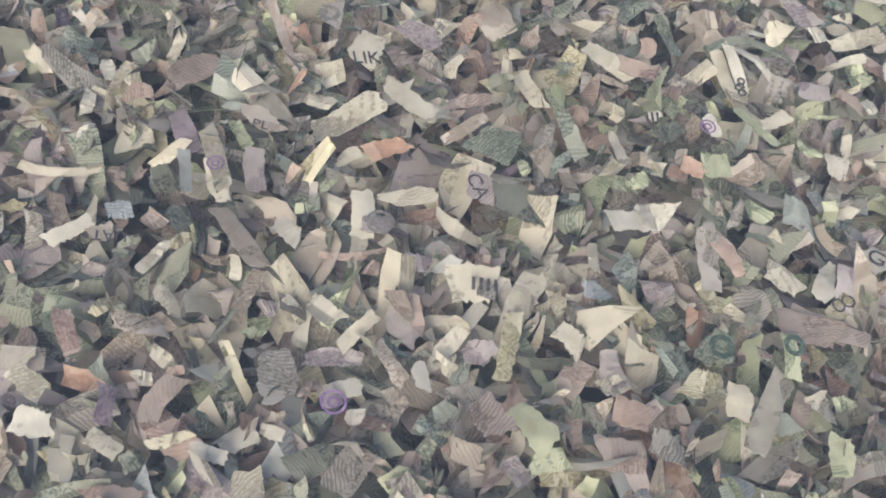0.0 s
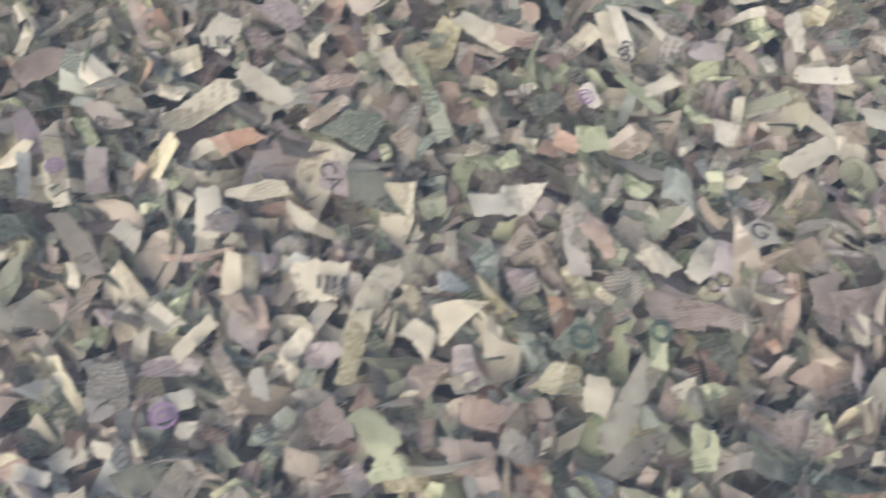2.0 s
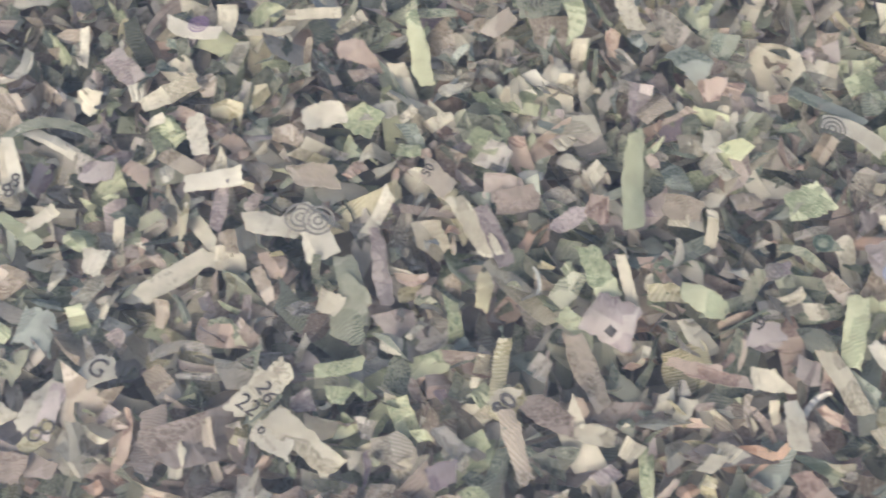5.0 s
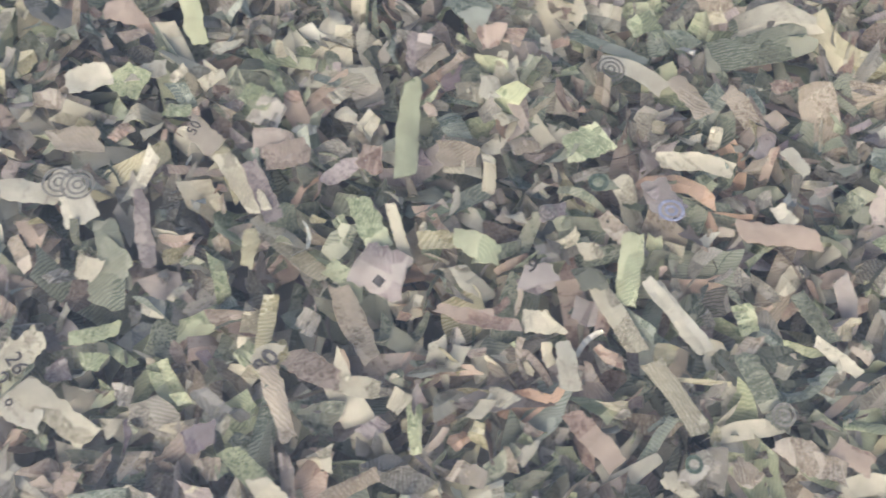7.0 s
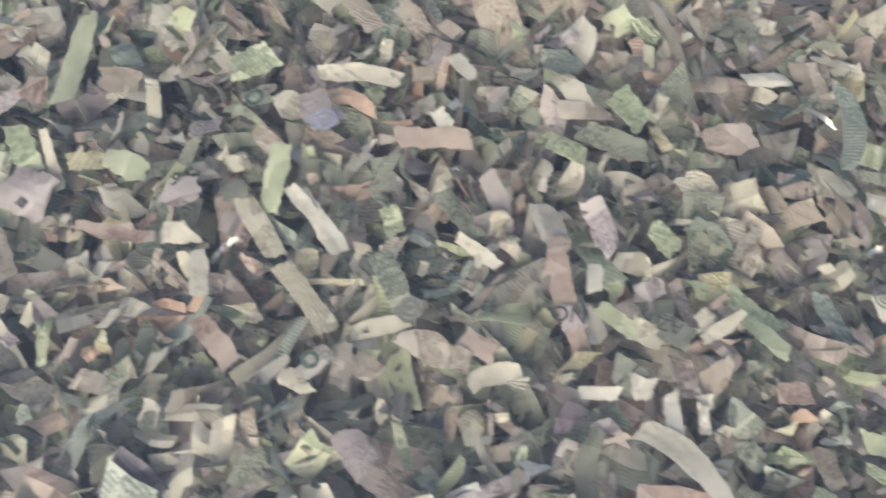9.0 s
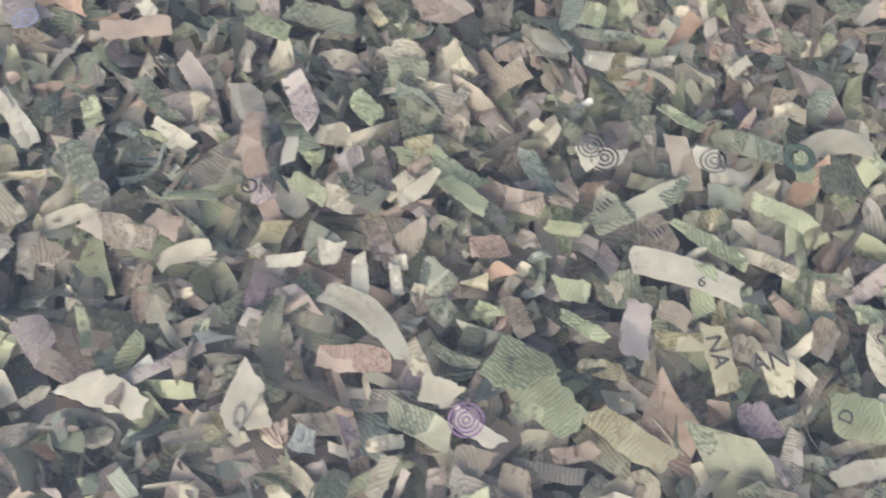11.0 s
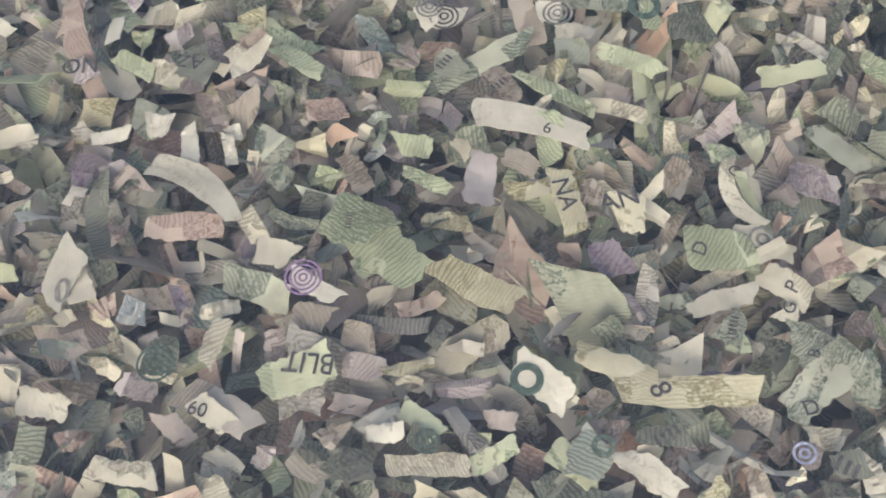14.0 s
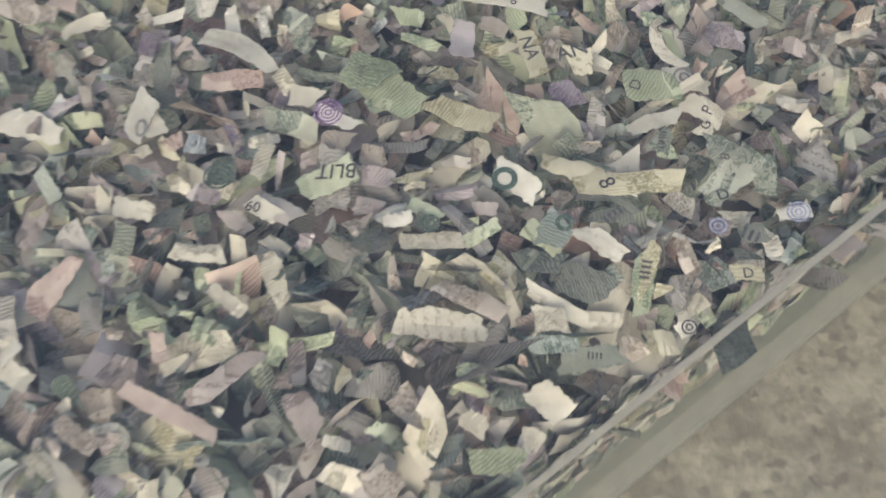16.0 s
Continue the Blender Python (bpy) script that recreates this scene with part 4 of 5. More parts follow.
shred(0.2939, 0.0584, -29, 0.0119, 0.0063, "white", lift=0.0050)
shred(0.3002, -0.0045, -41, 0.0079, 0.0038, "tan", lift=0.0050)
shred(0.3632, -0.0139, -55, 0.0050, 0.0036, "cream", lift=0.0050)
shred(0.3121, 0.0361, -12, 0.0071, 0.0052, "cream", lift=0.0050)
shred(0.2911, 0.0080, -47, 0.0053, 0.0039, "cream", lift=0.0050)
shred(0.3194, -0.0162, -43, 0.0061, 0.0050, "tan", lift=0.0050)
shred(0.3461, -0.0204, -45, 0.0075, 0.0052, "tan", lift=0.0050)
shred(0.2732, 0.1148, -59, 0.0168, 0.0031, "white", lift=0.0046)
shred(0.2893, 0.0621, -31, 0.0164, 0.0045, "rose", lift=0.0046)
shred(0.2963, 0.0870, -18, 0.0083, 0.0052, "tan", lift=0.0046)
shred(0.2697, 0.0581, -7, 0.0139, 0.0046, "rose", lift=0.0046)
shred(0.2715, 0.0585, -71, 0.0080, 0.0026, "cream", lift=0.0046)
shred(0.3921, 0.0944, -84, 0.0116, 0.0041, "tan", lift=0.0046)
shred(0.3452, 0.1213, -40, 0.0085, 0.0060, "cream", lift=0.0046)
shred(0.3255, 0.1133, -70, 0.0109, 0.0043, "lilac", lift=0.0046)
shred(0.3161, 0.1120, -71, 0.0120, 0.0047, "grey", lift=0.0046)
shred(0.3022, 0.1078, -42, 0.0098, 0.0031, "cream", lift=0.0046)
shred(0.3499, 0.1461, -2, 0.0079, 0.0044, "tan", lift=0.0046)
shred(0.3368, 0.1103, -53, 0.0064, 0.0038, "lime", lift=0.0046)
shred(0.3936, 0.1040, -46, 0.0094, 0.0028, "lime", lift=0.0046)
shred(0.3691, 0.0706, -12, 0.0057, 0.0037, "lime", lift=0.0046)
shred(0.3700, 0.0642, -43, 0.0089, 0.0022, "lime", lift=0.0046)
shred(0.3562, 0.0798, -2, 0.0063, 0.0037, "pink", lift=0.0046)
shred(0.2618, 0.1332, -52, 0.0074, 0.0038, "tan", lift=0.0046)
shred(0.3022, 0.0633, 20, 0.0145, 0.0025, "lilac", lift=0.0046)
shred(0.2696, 0.0828, -36, 0.0059, 0.0036, "cream", lift=0.0046)
shred(0.3221, 0.1445, -65, 0.0099, 0.0042, "cream", lift=0.0046)

# smaller shreds between them
litter(0.3631, 0.1490, 4, 0.0106, 0.0041, "white")
litter(0.4018, 0.0748, -36, 0.0142, 0.0030, "cream", sweep=0.0010)
litter(0.0958, 0.1569, -20, 0.0133, 0.0031, "white")
litter(0.3827, 0.0031, -36, 0.0139, 0.0029, "cream", sweep=-0.0010)
litter(0.1333, 0.1814, 83, 0.0102, 0.0036, "cream")
litter(0.3515, 0.0966, -46, 0.0131, 0.0041, "lime")
litter(0.1087, 0.1763, -43, 0.0101, 0.0052, "lilac")
litter(-0.0182, 0.1020, -48, 0.0087, 0.0041, "purple")
litter(0.2341, 0.1212, -40, 0.0081, 0.0043, "cream")
litter(0.1398, 0.1309, -5, 0.0069, 0.0050, "cream")
litter(0.1961, 0.1098, -96, 0.0160, 0.0032, "yellow")
litter(0.1135, 0.1224, 68, 0.0096, 0.0036, "cream")
litter(0.0375, 0.0924, -15, 0.0107, 0.0032, "cream", sweep=-0.0015)
litter(0.3421, 0.0502, -33, 0.0114, 0.0044, "green")
litter(-0.0061, 0.0452, 74, 0.0116, 0.0043, "rose", sweep=0.0014)
litter(0.3707, 0.0439, -53, 0.0093, 0.0053, "yellow")
litter(0.2785, 0.1793, -4, 0.0111, 0.0044, "lime")
litter(0.2337, 0.1657, 7, 0.0062, 0.0051, "cream")
litter(0.4239, 0.0901, 37, 0.0113, 0.0042, "lime")
litter(0.3305, 0.1060, -20, 0.0071, 0.0044, "cream")
litter(0.0949, 0.1228, 42, 0.0084, 0.0056, "tan")
litter(0.0764, 0.1574, -72, 0.0131, 0.0036, "green")
litter(0.3812, 0.0127, -44, 0.0082, 0.0057, "green")
litter(0.0716, 0.0529, 5, 0.0079, 0.0059, "rose")
litter(0.2807, 0.0707, -59, 0.0083, 0.0055, "lilac")
litter(0.0268, 0.0402, 68, 0.0082, 0.0056, "grey")
litter(-0.0516, 0.1128, -38, 0.0093, 0.0033, "cream")
litter(0.1954, 0.0843, -39, 0.0108, 0.0042, "lime")
litter(0.0706, 0.0877, -58, 0.0092, 0.0049, "teal")
litter(0.1923, 0.1588, -30, 0.0070, 0.0064, "grey")
litter(0.3663, 0.0947, -71, 0.0111, 0.0040, "teal")
litter(0.2070, 0.0941, 1, 0.0070, 0.0062, "dark")
litter(0.0202, 0.0601, 3, 0.0098, 0.0044, "lilac")
litter(0.3531, -0.0095, -65, 0.0076, 0.0057, "tan")
litter(0.1827, 0.1760, 38, 0.0070, 0.0041, "cream")
litter(0.1084, 0.0707, -42, 0.0054, 0.0052, "cream")
litter(0.0976, 0.1069, 49, 0.0074, 0.0057, "green")
litter(0.1361, 0.1429, 84, 0.0107, 0.0038, "lilac")
litter(0.0849, 0.1638, 33, 0.0072, 0.0055, "tan")
litter(0.4053, 0.0762, -27, 0.0068, 0.0059, "rose")
litter(0.3399, -0.0180, -33, 0.0068, 0.0039, "cream")
litter(0.1577, 0.1921, 32, 0.0072, 0.0036, "cream")
litter(0.4000, 0.0920, -17, 0.0068, 0.0038, "white")
litter(0.1226, 0.1606, -60, 0.0071, 0.0055, "lime")
litter(0.3070, 0.0062, 141, 0.0068, 0.0056, "rose")
litter(0.3647, 0.1234, -1, 0.0066, 0.0058, "rose")
litter(0.4414, 0.0831, -53, 0.0109, 0.0023, "white")
litter(0.3819, 0.0271, -43, 0.0075, 0.0034, "cream")
litter(0.0206, 0.0408, 34, 0.0078, 0.0049, "dark")
litter(0.0776, 0.1292, 40, 0.0078, 0.0049, "dark")
litter(0.1024, 0.1679, 39, 0.0054, 0.0047, "cream")
litter(0.0670, 0.1210, -61, 0.0084, 0.0030, "cream")
litter(0.3469, 0.0754, -51, 0.0065, 0.0057, "green")
litter(0.1316, 0.1035, -44, 0.0088, 0.0043, "tan")
litter(0.3297, -0.0162, -124, 0.0047, 0.0052, "cream")
litter(0.1673, 0.1574, 35, 0.0085, 0.0029, "cream")
litter(0.2723, 0.1859, 29, 0.0075, 0.0049, "lime")
litter(0.3355, 0.0236, 55, 0.0043, 0.0056, "cream")
litter(0.0700, 0.0662, 33, 0.0065, 0.0038, "cream")
litter(0.3828, 0.1250, -10, 0.0111, 0.0033, "green")
litter(0.2387, 0.0979, -27, 0.0045, 0.0053, "cream")
litter(0.0264, 0.1444, -131, 0.0048, 0.0050, "cream")
litter(0.0676, 0.1120, 20, 0.0086, 0.0042, "lime")
litter(0.3274, 0.0836, -43, 0.0061, 0.0059, "green")
litter(0.1899, 0.1627, -30, 0.0070, 0.0051, "lime")
litter(0.3904, 0.1181, -17, 0.0088, 0.0027, "white")
litter(0.1018, 0.1059, 55, 0.0074, 0.0047, "green")
litter(0.4525, 0.0769, -60, 0.0104, 0.0034, "lime")
litter(0.3050, -0.0049, -38, 0.0088, 0.0027, "cream", sweep=0.0020)
litter(0.3806, 0.1194, -27, 0.0057, 0.0041, "white")
litter(0.4246, 0.0666, -70, 0.0063, 0.0055, "green")
litter(0.0054, 0.1166, -22, 0.0062, 0.0037, "cream")
litter(0.0843, 0.1752, 68, 0.0101, 0.0022, "white", sweep=-0.0021)
litter(-0.0185, 0.0902, 28, 0.0058, 0.0058, "dark")
litter(0.4441, 0.0530, -36, 0.0085, 0.0039, "rose")
litter(0.2773, 0.0864, -94, 0.0075, 0.0044, "grey")
litter(0.0764, 0.0951, 63, 0.0069, 0.0047, "tan")
litter(0.0349, 0.1251, 21, 0.0097, 0.0033, "rose")
litter(0.0184, 0.1333, -45, 0.0064, 0.0050, "rose")
litter(0.1801, 0.1673, 19, 0.0064, 0.0034, "cream")
litter(0.0306, 0.0686, -25, 0.0074, 0.0043, "lilac")
litter(0.2241, 0.0934, -83, 0.0104, 0.0030, "lime")
litter(0.3612, 0.0412, -18, 0.0117, 0.0027, "grey")
litter(0.1086, 0.1332, -46, 0.0061, 0.0051, "lime")
litter(0.3575, 0.0270, 23, 0.0063, 0.0033, "white")
litter(0.3695, -0.0103, -40, 0.0053, 0.0057, "green")
litter(0.4095, 0.0601, -61, 0.0053, 0.0058, "tan")
litter(0.2053, 0.1500, 29, 0.0068, 0.0045, "grey")
litter(0.0688, 0.0688, -75, 0.0079, 0.0039, "lilac")
litter(0.1700, 0.1549, 39, 0.0067, 0.0030, "cream")
litter(0.3415, 0.0940, 31, 0.0063, 0.0032, "cream")
litter(0.2376, 0.1459, -81, 0.0067, 0.0030, "cream")
litter(0.2306, 0.1570, -58, 0.0060, 0.0050, "teal")
litter(0.3485, -0.0128, -25, 0.0066, 0.0045, "lime")
litter(0.3362, 0.0012, -92, 0.0093, 0.0032, "rose")
litter(0.3391, 0.0977, -79, 0.0104, 0.0028, "rose")
litter(0.3378, 0.0836, -78, 0.0073, 0.0040, "rose")
litter(0.0351, 0.1173, 44, 0.0108, 0.0027, "tan")
litter(0.0953, 0.1843, 17, 0.0076, 0.0038, "tan")
litter(0.3810, 0.1307, -14, 0.0056, 0.0051, "lime")
litter(0.1528, 0.1598, -5, 0.0065, 0.0044, "tan")
litter(0.1129, 0.1703, 17, 0.0037, 0.0050, "white")
litter(0.4195, 0.0688, 29, 0.0079, 0.0035, "lilac")
litter(0.1891, 0.0937, -42, 0.0057, 0.0033, "cream")
litter(-0.0153, 0.0731, 67, 0.0083, 0.0022, "white")
litter(0.4400, 0.0391, -43, 0.0066, 0.0028, "white")
litter(0.4077, 0.0087, -86, 0.0083, 0.0033, "tan")
litter(-0.0163, 0.1305, -39, 0.0068, 0.0040, "dark")
litter(0.4196, 0.0149, -18, 0.0049, 0.0037, "cream")
litter(0.3989, -0.0055, -4, 0.0061, 0.0045, "yellow")
litter(0.3854, 0.0611, -23, 0.0081, 0.0033, "yellow")
litter(0.0122, 0.1357, 23, 0.0080, 0.0022, "cream")
litter(0.1878, 0.0964, -43, 0.0076, 0.0035, "grey")
litter(0.1479, 0.1261, -63, 0.0079, 0.0034, "tan")
litter(0.2591, 0.1151, 70, 0.0075, 0.0036, "pink")
litter(0.1205, 0.1584, -67, 0.0074, 0.0036, "lime")
litter(0.3390, 0.1611, 50, 0.0040, 0.0065, "lime")
litter(0.3221, 0.0104, -24, 0.0050, 0.0051, "lime")
litter(0.3721, -0.0176, -35, 0.0041, 0.0042, "cream")
litter(0.4245, 0.0078, -85, 0.0049, 0.0035, "white")
litter(0.2210, 0.0975, -34, 0.0037, 0.0046, "cream")
litter(0.3719, 0.0573, -17, 0.0070, 0.0036, "yellow")
litter(0.1081, 0.1843, 31, 0.0054, 0.0031, "white")
litter(0.0866, 0.0891, -59, 0.0065, 0.0038, "yellow")
litter(-0.0261, 0.1231, 82, 0.0068, 0.0024, "cream")
litter(0.2449, 0.1529, 17, 0.0055, 0.0045, "tan")
litter(0.1339, 0.1108, 11, 0.0120, 0.0021, "grey", sweep=0.0018)
litter(0.3934, 0.0836, -27, 0.0069, 0.0036, "yellow")
litter(0.2336, 0.0844, 162, 0.0062, 0.0040, "tan")
litter(0.4336, 0.0379, 34, 0.0059, 0.0042, "green")
litter(0.1592, 0.1019, -57, 0.0051, 0.0048, "lilac")
litter(0.1277, 0.1732, -44, 0.0049, 0.0050, "tan")
litter(-0.0078, 0.0535, -23, 0.0055, 0.0030, "cream")
litter(0.2273, 0.1803, -49, 0.0054, 0.0045, "rose")
litter(0.0620, 0.0795, 31, 0.0060, 0.0027, "cream")
litter(0.3897, -0.0003, -18, 0.0060, 0.0027, "cream")
litter(0.1143, 0.0786, -32, 0.0049, 0.0049, "dark")
litter(-0.0370, 0.1133, -66, 0.0053, 0.0030, "white")
litter(0.2021, 0.0839, -75, 0.0081, 0.0029, "rose")
litter(0.1746, 0.1150, -9, 0.0045, 0.0035, "white")
litter(0.0965, 0.1124, -31, 0.0060, 0.0039, "lime")
litter(0.1235, 0.1504, 31, 0.0032, 0.0049, "white")
litter(0.2861, 0.1155, -76, 0.0059, 0.0039, "lime")
litter(0.3473, 0.0688, -9, 0.0044, 0.0052, "green")
litter(0.3561, 0.0401, -29, 0.0053, 0.0043, "tan")
litter(0.2229, 0.1921, -50, 0.0056, 0.0040, "teal")
litter(0.1041, 0.1078, 34, 0.0047, 0.0048, "grey")
litter(0.2069, 0.1639, 41, 0.0049, 0.0030, "cream")
litter(0.0542, 0.0460, -52, 0.0055, 0.0040, "lilac")
litter(0.1738, 0.1595, 22, 0.0051, 0.0043, "lime")
litter(0.3657, 0.0437, -1, 0.0067, 0.0033, "pink")
litter(0.3312, 0.0492, -75, 0.0070, 0.0021, "purple")
litter(0.3333, 0.1005, 5, 0.0048, 0.0046, "lilac")
litter(-0.0464, 0.1134, 103, 0.0090, 0.0024, "tan")
litter(0.1864, 0.1215, -71, 0.0073, 0.0030, "lime")
litter(0.3560, 0.0353, -18, 0.0057, 0.0038, "lilac")
litter(0.3706, 0.0900, 42, 0.0049, 0.0044, "rose")
litter(0.3241, 0.0494, -24, 0.0036, 0.0040, "blue")
litter(0.3367, 0.0476, 4, 0.0058, 0.0024, "cream")
litter(0.3181, 0.0342, -31, 0.0045, 0.0046, "dark")
litter(0.0710, 0.1806, 19, 0.0063, 0.0022, "cream")
litter(0.3883, 0.0206, -25, 0.0057, 0.0037, "rose")
litter(0.3585, -0.0006, -57, 0.0053, 0.0039, "rose")
litter(0.0113, 0.0682, -28, 0.0053, 0.0026, "cream")
litter(-0.0351, 0.1218, 71, 0.0066, 0.0031, "lime")
litter(-0.0076, 0.1040, -52, 0.0069, 0.0030, "lime")
litter(0.4130, 0.0684, -34, 0.0049, 0.0041, "tan")
litter(0.3401, -0.0017, 60, 0.0053, 0.0038, "grey")
litter(0.4282, 0.0076, 47, 0.0085, 0.0024, "teal")
litter(0.0779, 0.1406, -44, 0.0044, 0.0046, "pink")
litter(-0.0380, 0.1040, 97, 0.0051, 0.0026, "white")
litter(0.3439, 0.0399, -94, 0.0061, 0.0032, "rose")
litter(0.3935, -0.0056, -176, 0.0043, 0.0046, "tan")
litter(-0.0140, 0.1250, 29, 0.0071, 0.0028, "grey")
litter(0.2847, 0.1562, 69, 0.0046, 0.0028, "cream")
litter(0.1167, 0.1084, -59, 0.0089, 0.0021, "grey")
litter(0.3710, 0.1391, -28, 0.0060, 0.0020, "white")
litter(0.3401, -0.0127, -21, 0.0046, 0.0027, "white")
litter(0.2435, 0.1808, 72, 0.0041, 0.0044, "pink")
litter(0.0768, 0.1865, 61, 0.0038, 0.0048, "pink")
litter(0.1563, 0.1210, -33, 0.0043, 0.0042, "grey")
litter(0.0923, 0.1109, 81, 0.0060, 0.0030, "grey")
litter(0.3334, 0.0048, 62, 0.0054, 0.0033, "lime")
litter(0.3629, 0.0813, -58, 0.0045, 0.0040, "tan")
litter(0.3400, 0.0759, -88, 0.0055, 0.0021, "white")
litter(0.2883, 0.0714, -76, 0.0093, 0.0019, "lime")
litter(0.1047, 0.1191, 5, 0.0056, 0.0031, "teal")
litter(0.1389, 0.1058, -1, 0.0098, 0.0018, "grey")
litter(0.3008, 0.1706, 13, 0.0046, 0.0037, "pink")
litter(0.2038, 0.1125, -34, 0.0040, 0.0043, "grey")
litter(0.4237, 0.0106, -68, 0.0037, 0.0030, "cream")
litter(0.1886, 0.0846, 1, 0.0039, 0.0044, "tan")
litter(-0.0180, 0.0807, 47, 0.0035, 0.0049, "rose")
litter(-0.0112, 0.0772, 22, 0.0040, 0.0042, "yellow")
litter(0.3954, 0.0592, -39, 0.0037, 0.0046, "tan")
litter(-0.0316, 0.1191, 51, 0.0053, 0.0031, "green")
litter(0.1729, 0.1683, 43, 0.0043, 0.0026, "cream")
litter(0.4185, 0.0639, -6, 0.0047, 0.0035, "lime")
litter(0.1630, 0.1536, 39, 0.0051, 0.0031, "pink")
litter(0.0714, 0.1133, 35, 0.0047, 0.0033, "lime")
litter(0.1794, 0.1184, 58, 0.0059, 0.0017, "cream")
litter(-0.0072, 0.0350, 58, 0.0040, 0.0039, "green")
litter(0.4343, 0.0427, -61, 0.0048, 0.0032, "lime")
litter(0.0321, 0.0548, -28, 0.0049, 0.0031, "tan")
litter(0.3154, 0.0310, 0, 0.0046, 0.0033, "pink")
litter(0.0674, 0.0605, 29, 0.0039, 0.0039, "tan")
litter(-0.0099, 0.0493, 12, 0.0032, 0.0031, "cream")
litter(0.0379, 0.0507, -5, 0.0035, 0.0044, "green")
litter(0.1624, 0.1783, 13, 0.0063, 0.0024, "rose")
litter(0.3623, 0.0341, -5, 0.0072, 0.0021, "yellow")
litter(0.0392, 0.0499, -21, 0.0055, 0.0027, "teal")
litter(0.2166, 0.0924, 34, 0.0047, 0.0031, "lilac")
litter(0.1929, 0.1061, 50, 0.0043, 0.0033, "lime")
litter(0.2009, 0.1548, 2, 0.0034, 0.0027, "white")
litter(-0.0113, 0.1217, 16, 0.0045, 0.0031, "tan")
litter(0.3079, 0.0824, -116, 0.0023, 0.0040, "cream")
litter(-0.0577, 0.1213, -141, 0.0040, 0.0034, "tan")
litter(0.1122, 0.0721, 30, 0.0039, 0.0035, "lime")
litter(0.0176, 0.0537, 72, 0.0037, 0.0035, "rose")
litter(0.3078, 0.0696, -21, 0.0030, 0.0043, "lime")
litter(0.1717, 0.0979, -14, 0.0033, 0.0039, "grey")
litter(0.2089, 0.1329, 33, 0.0028, 0.0046, "lime")
litter(0.3507, 0.0260, 30, 0.0038, 0.0033, "tan")
litter(0.3200, 0.0506, 22, 0.0035, 0.0035, "pink")
litter(0.1995, 0.1554, 6, 0.0036, 0.0022, "white")
litter(0.1307, 0.1436, 43, 0.0043, 0.0018, "white")
litter(0.0848, 0.1141, 28, 0.0046, 0.0025, "rose")
litter(0.0482, 0.1107, -61, 0.0044, 0.0025, "lime")
litter(0.3408, 0.0788, 2, 0.0027, 0.0027, "white")
litter(0.3318, 0.0477, -100, 0.0054, 0.0020, "tan")
litter(0.1209, 0.1128, -40, 0.0033, 0.0033, "lilac")
litter(0.4080, -0.0024, -76, 0.0042, 0.0026, "lime")
litter(0.3754, 0.0363, -8, 0.0033, 0.0032, "tan")
litter(0.0072, 0.0672, 38, 0.0027, 0.0038, "lilac")
litter(0.1822, 0.0973, -30, 0.0037, 0.0026, "lime")
litter(0.0233, 0.0797, 162, 0.0024, 0.0039, "pink")
litter(0.0195, 0.0456, 32, 0.0029, 0.0030, "yellow")
litter(0.3409, 0.0243, 40, 0.0032, 0.0028, "lilac")
litter(0.2616, 0.1557, 3, 0.0024, 0.0033, "lilac")

# silver threads
security_thread(0.2556, 0.1093, 39, 0.0067, -18)
security_thread(0.3761, 0.1078, 31, 0.0042, 10)
security_thread(0.3715, 0.1387, -28, 0.0072, -8)
security_thread(0.2802, 0.1777, -1, 0.0045, 6)
security_thread(0.0711, 0.0424, 27, 0.0059, 10)


# ---- the mass of the heap ----
def pile_object(name, pile, label):
    ob = new(name, mesh_of(name, pile["points"], pile["faces"], pile["places"], [PAPERS[n] for n in NAMES], pile["index"]))
    return tagged(ob, label, "paper shreds", kind="stuff")


pile_object("small_shreds", LITTER, "small torn shreds of banknote paper strewn over the heap")

SHARE = dict(cream=15, white=4, yellow=4, lime=8, green=16, dark=7, grey=14, tan=10, pink=6, rose=9, lilac=5, purple=1, blue=1, teal=6, orange=1)
rng = np.random.default_rng(42)
chance = np.array([SHARE[n] for n in NAMES], dtype=float)
chance /= chance.sum()
spots = np.array([p[:2] for p in PLACED])
sizes = np.array([(p[5], p[6]) for p in PLACED])
axes = np.array([p[3:5] for p in PLACED])


def covered(x, y, margin):
    d = spots - (x, y)
    u = np.abs(d[:, 0] * axes[:, 0] + d[:, 1] * axes[:, 1])
    v = np.abs(d[:, 1] * axes[:, 0] - d[:, 0] * axes[:, 1])
    return bool(((u < sizes[:, 0] * 0.5 + margin) & (v < sizes[:, 1] * 0.5 + margin)).any())


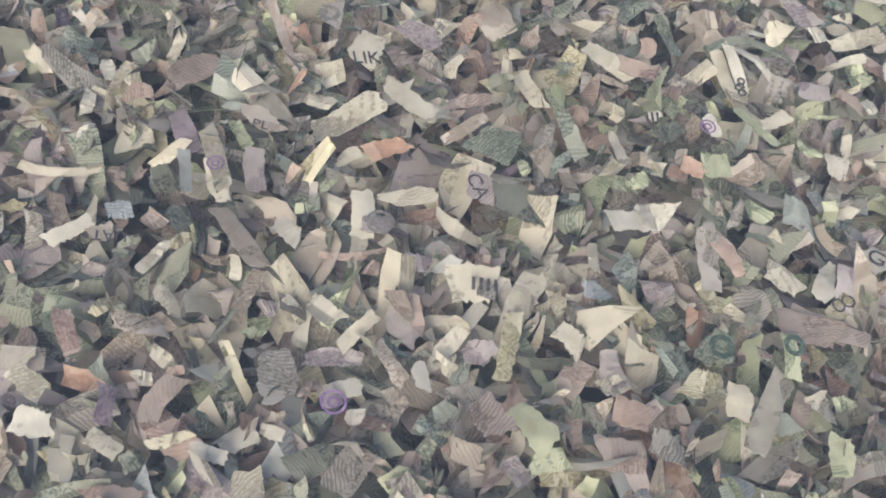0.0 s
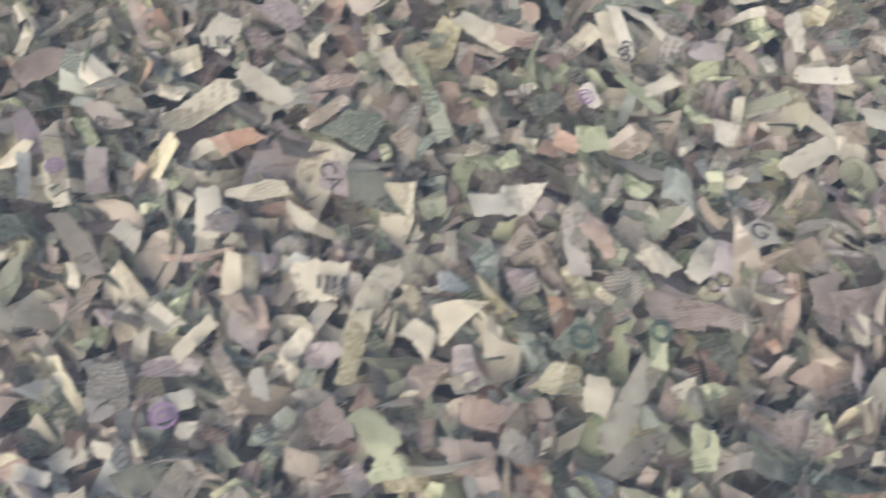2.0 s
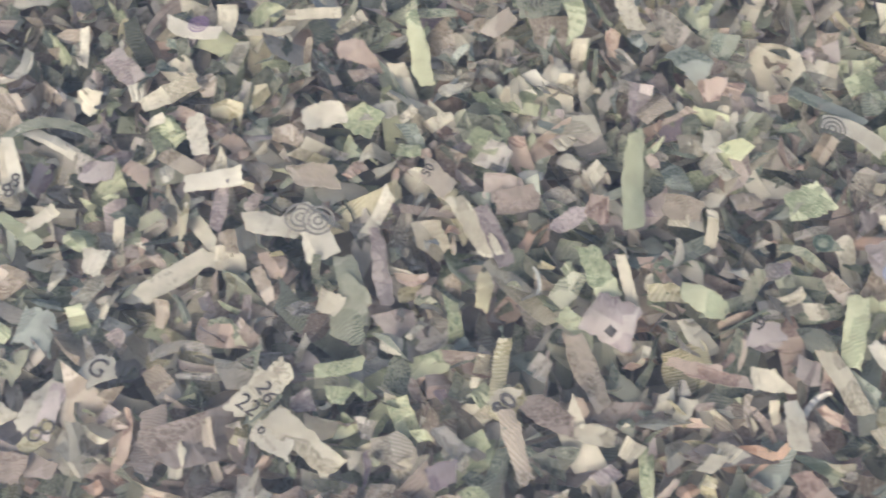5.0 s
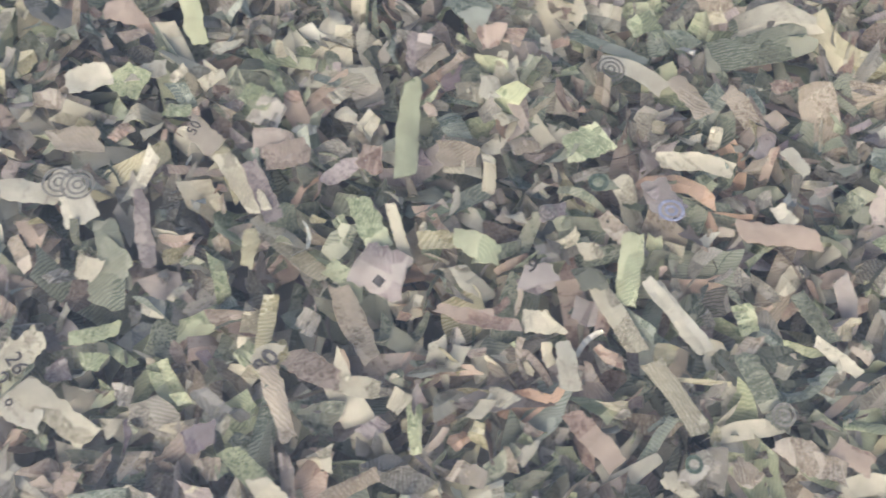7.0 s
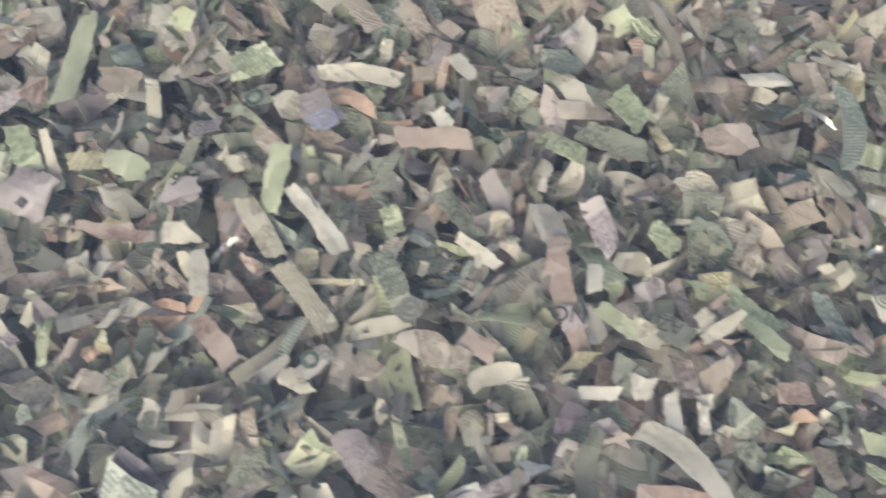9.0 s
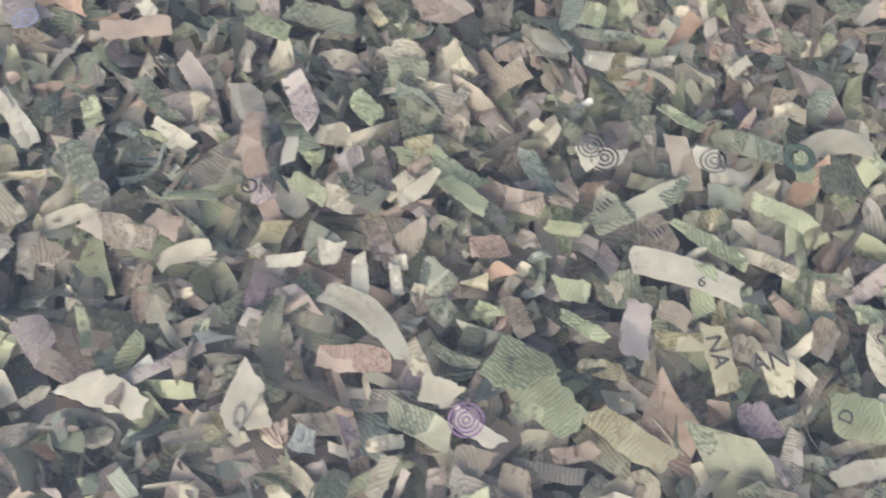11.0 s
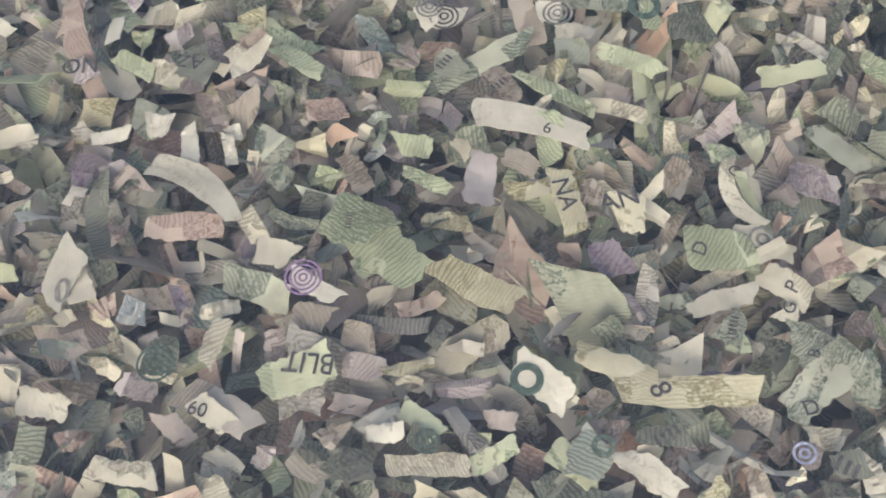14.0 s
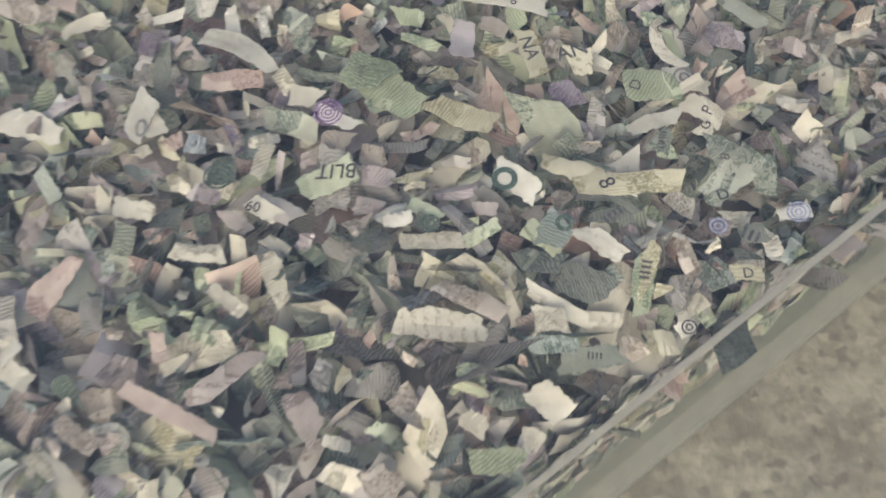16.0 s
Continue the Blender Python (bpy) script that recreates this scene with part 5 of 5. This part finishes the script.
def scatter(pile, count, deep, high, tilt, scale, shun=None, x0=0.006, x1=LONG - 0.006, y0=0.004, y1=DEEP - 0.006, along=6, across=3):
    """Throws shreds over a stretch of the tray, between two heights over the heap's mean surface."""
    for _ in range(count):
        p = TRAY @ Vector((rng.uniform(x0, x1), rng.uniform(y0, y1), 0))
        if shun is not None and covered(p.x, p.y, shun):
            continue
        long = float(np.clip(rng.lognormal(math.log(0.0125), 0.42), 0.005, 0.034)) * scale
        wide = float(np.clip(rng.lognormal(math.log(0.0062), 0.35), 0.0022, 0.013)) * scale
        made = sheet(rng, long, wide, sweep=rng.normal(0, 0.07) * long, curl=rng.normal(0, 0.05) * long, cup=rng.normal(0, 0.07) * wide,
                     twist=rng.normal(0, 0.35), taper=rng.choice([0.05, 0.3, 0.6]), rag=0.24, across=across, along=along)
        z = min(heap(p.x, p.y), 0.012) + rng.uniform(deep, high)
        m = pose(p.x, p.y, z, rng.normal(0, tilt), rng.normal(0, tilt), rng.uniform(0, 360))
        lay(pile, m, made, NAMES[rng.choice(len(NAMES), p=chance)])


def fresh():
    return dict(points=[], faces=[], places=[], index=[])


# a shallow bed under everything, its underside on the tray's floor
bm = bmesh.new()
bmesh.ops.create_grid(bm, x_segments=90, y_segments=60, size=0.5)
for v in bm.verts:
    p = TRAY @ Vector((LONG / 2 + v.co.x * (LONG - 0.008), DEEP / 2 + v.co.y * (DEEP - 0.008), 0))
    edge = min(1.0, (v.co.y + 0.5) * DEEP / 0.012)
    v.co = (p.x, p.y, heap(p.x, p.y) - 0.016 - 0.012 * (1 - edge) + noise.noise(Vector((p.x, p.y, 0)) * 60) * 0.004)
bed = new("packed_shreds", bpy.data.meshes.new("packed_shreds"))
bm.to_mesh(bed.data)
bm.free()
bed.data.materials.append(PAPERS["grey"])
tagged(bed, "packed mass of shredded banknote paper deep in the tray", "paper shreds", kind="stuff")

SEEN = dict(x0=0.05, x1=0.66, y1=0.40)
deep_pile = fresh()
scatter(deep_pile, 3000, -0.020, -0.010, 20, 1.2, across=3, along=5)
scatter(deep_pile, 7500, -0.014, -0.003, 30, 1.0, **SEEN)
pile_object("deep_shreds", deep_pile, "crumpled shreds of banknote paper filling the tray")
top_pile = fresh()
scatter(top_pile, 10500, -0.006, 0.0005, 34, 0.85, 0.0003, **SEEN)
scatter(top_pile, 5500, -0.003, 0.0028, 42, 0.62, 0.0010, **SEEN)
scatter(top_pile, 6500, -0.001, 0.0035, 45, 0.40, 0.0002, along=5, **SEEN)
pile_object("loose_shreds", top_pile, "loose curled shreds of banknote paper on the heap")
# shreds that stand behind the clear front panel
wall_pile = fresh()
for _ in range(3200):
    p = TRAY @ Vector((rng.uniform(0.34, 0.64), rng.uniform(0.0009, 0.005), 0))
    long, wide = rng.uniform(0.006, 0.018), rng.uniform(0.003, 0.009)
    made = sheet(rng, long, wide, curl=rng.normal(0, 0.05) * long, twist=rng.normal(0, 0.15), rag=0.15, across=3, along=6)
    z = rng.uniform(BED + 0.003, RIM - 0.005)
    m = pose(p.x, p.y, z, 0, 0, 25.41) @ pose(0, 0, 0, rng.normal(88, 9), rng.normal(0, 8), 0) @ pose(0, 0, 0, 0, 0, rng.uniform(0, 360))
    if min(v[1] for v in (TRAY.inverted() @ m @ Vector(q) for q in made[0])) > 0.0002:
        lay(wall_pile, m, made, NAMES[rng.choice(len(NAMES), p=chance)])
pile_object("shreds_behind_panel", wall_pile, "shreds of banknote paper pressed behind the clear front panel")
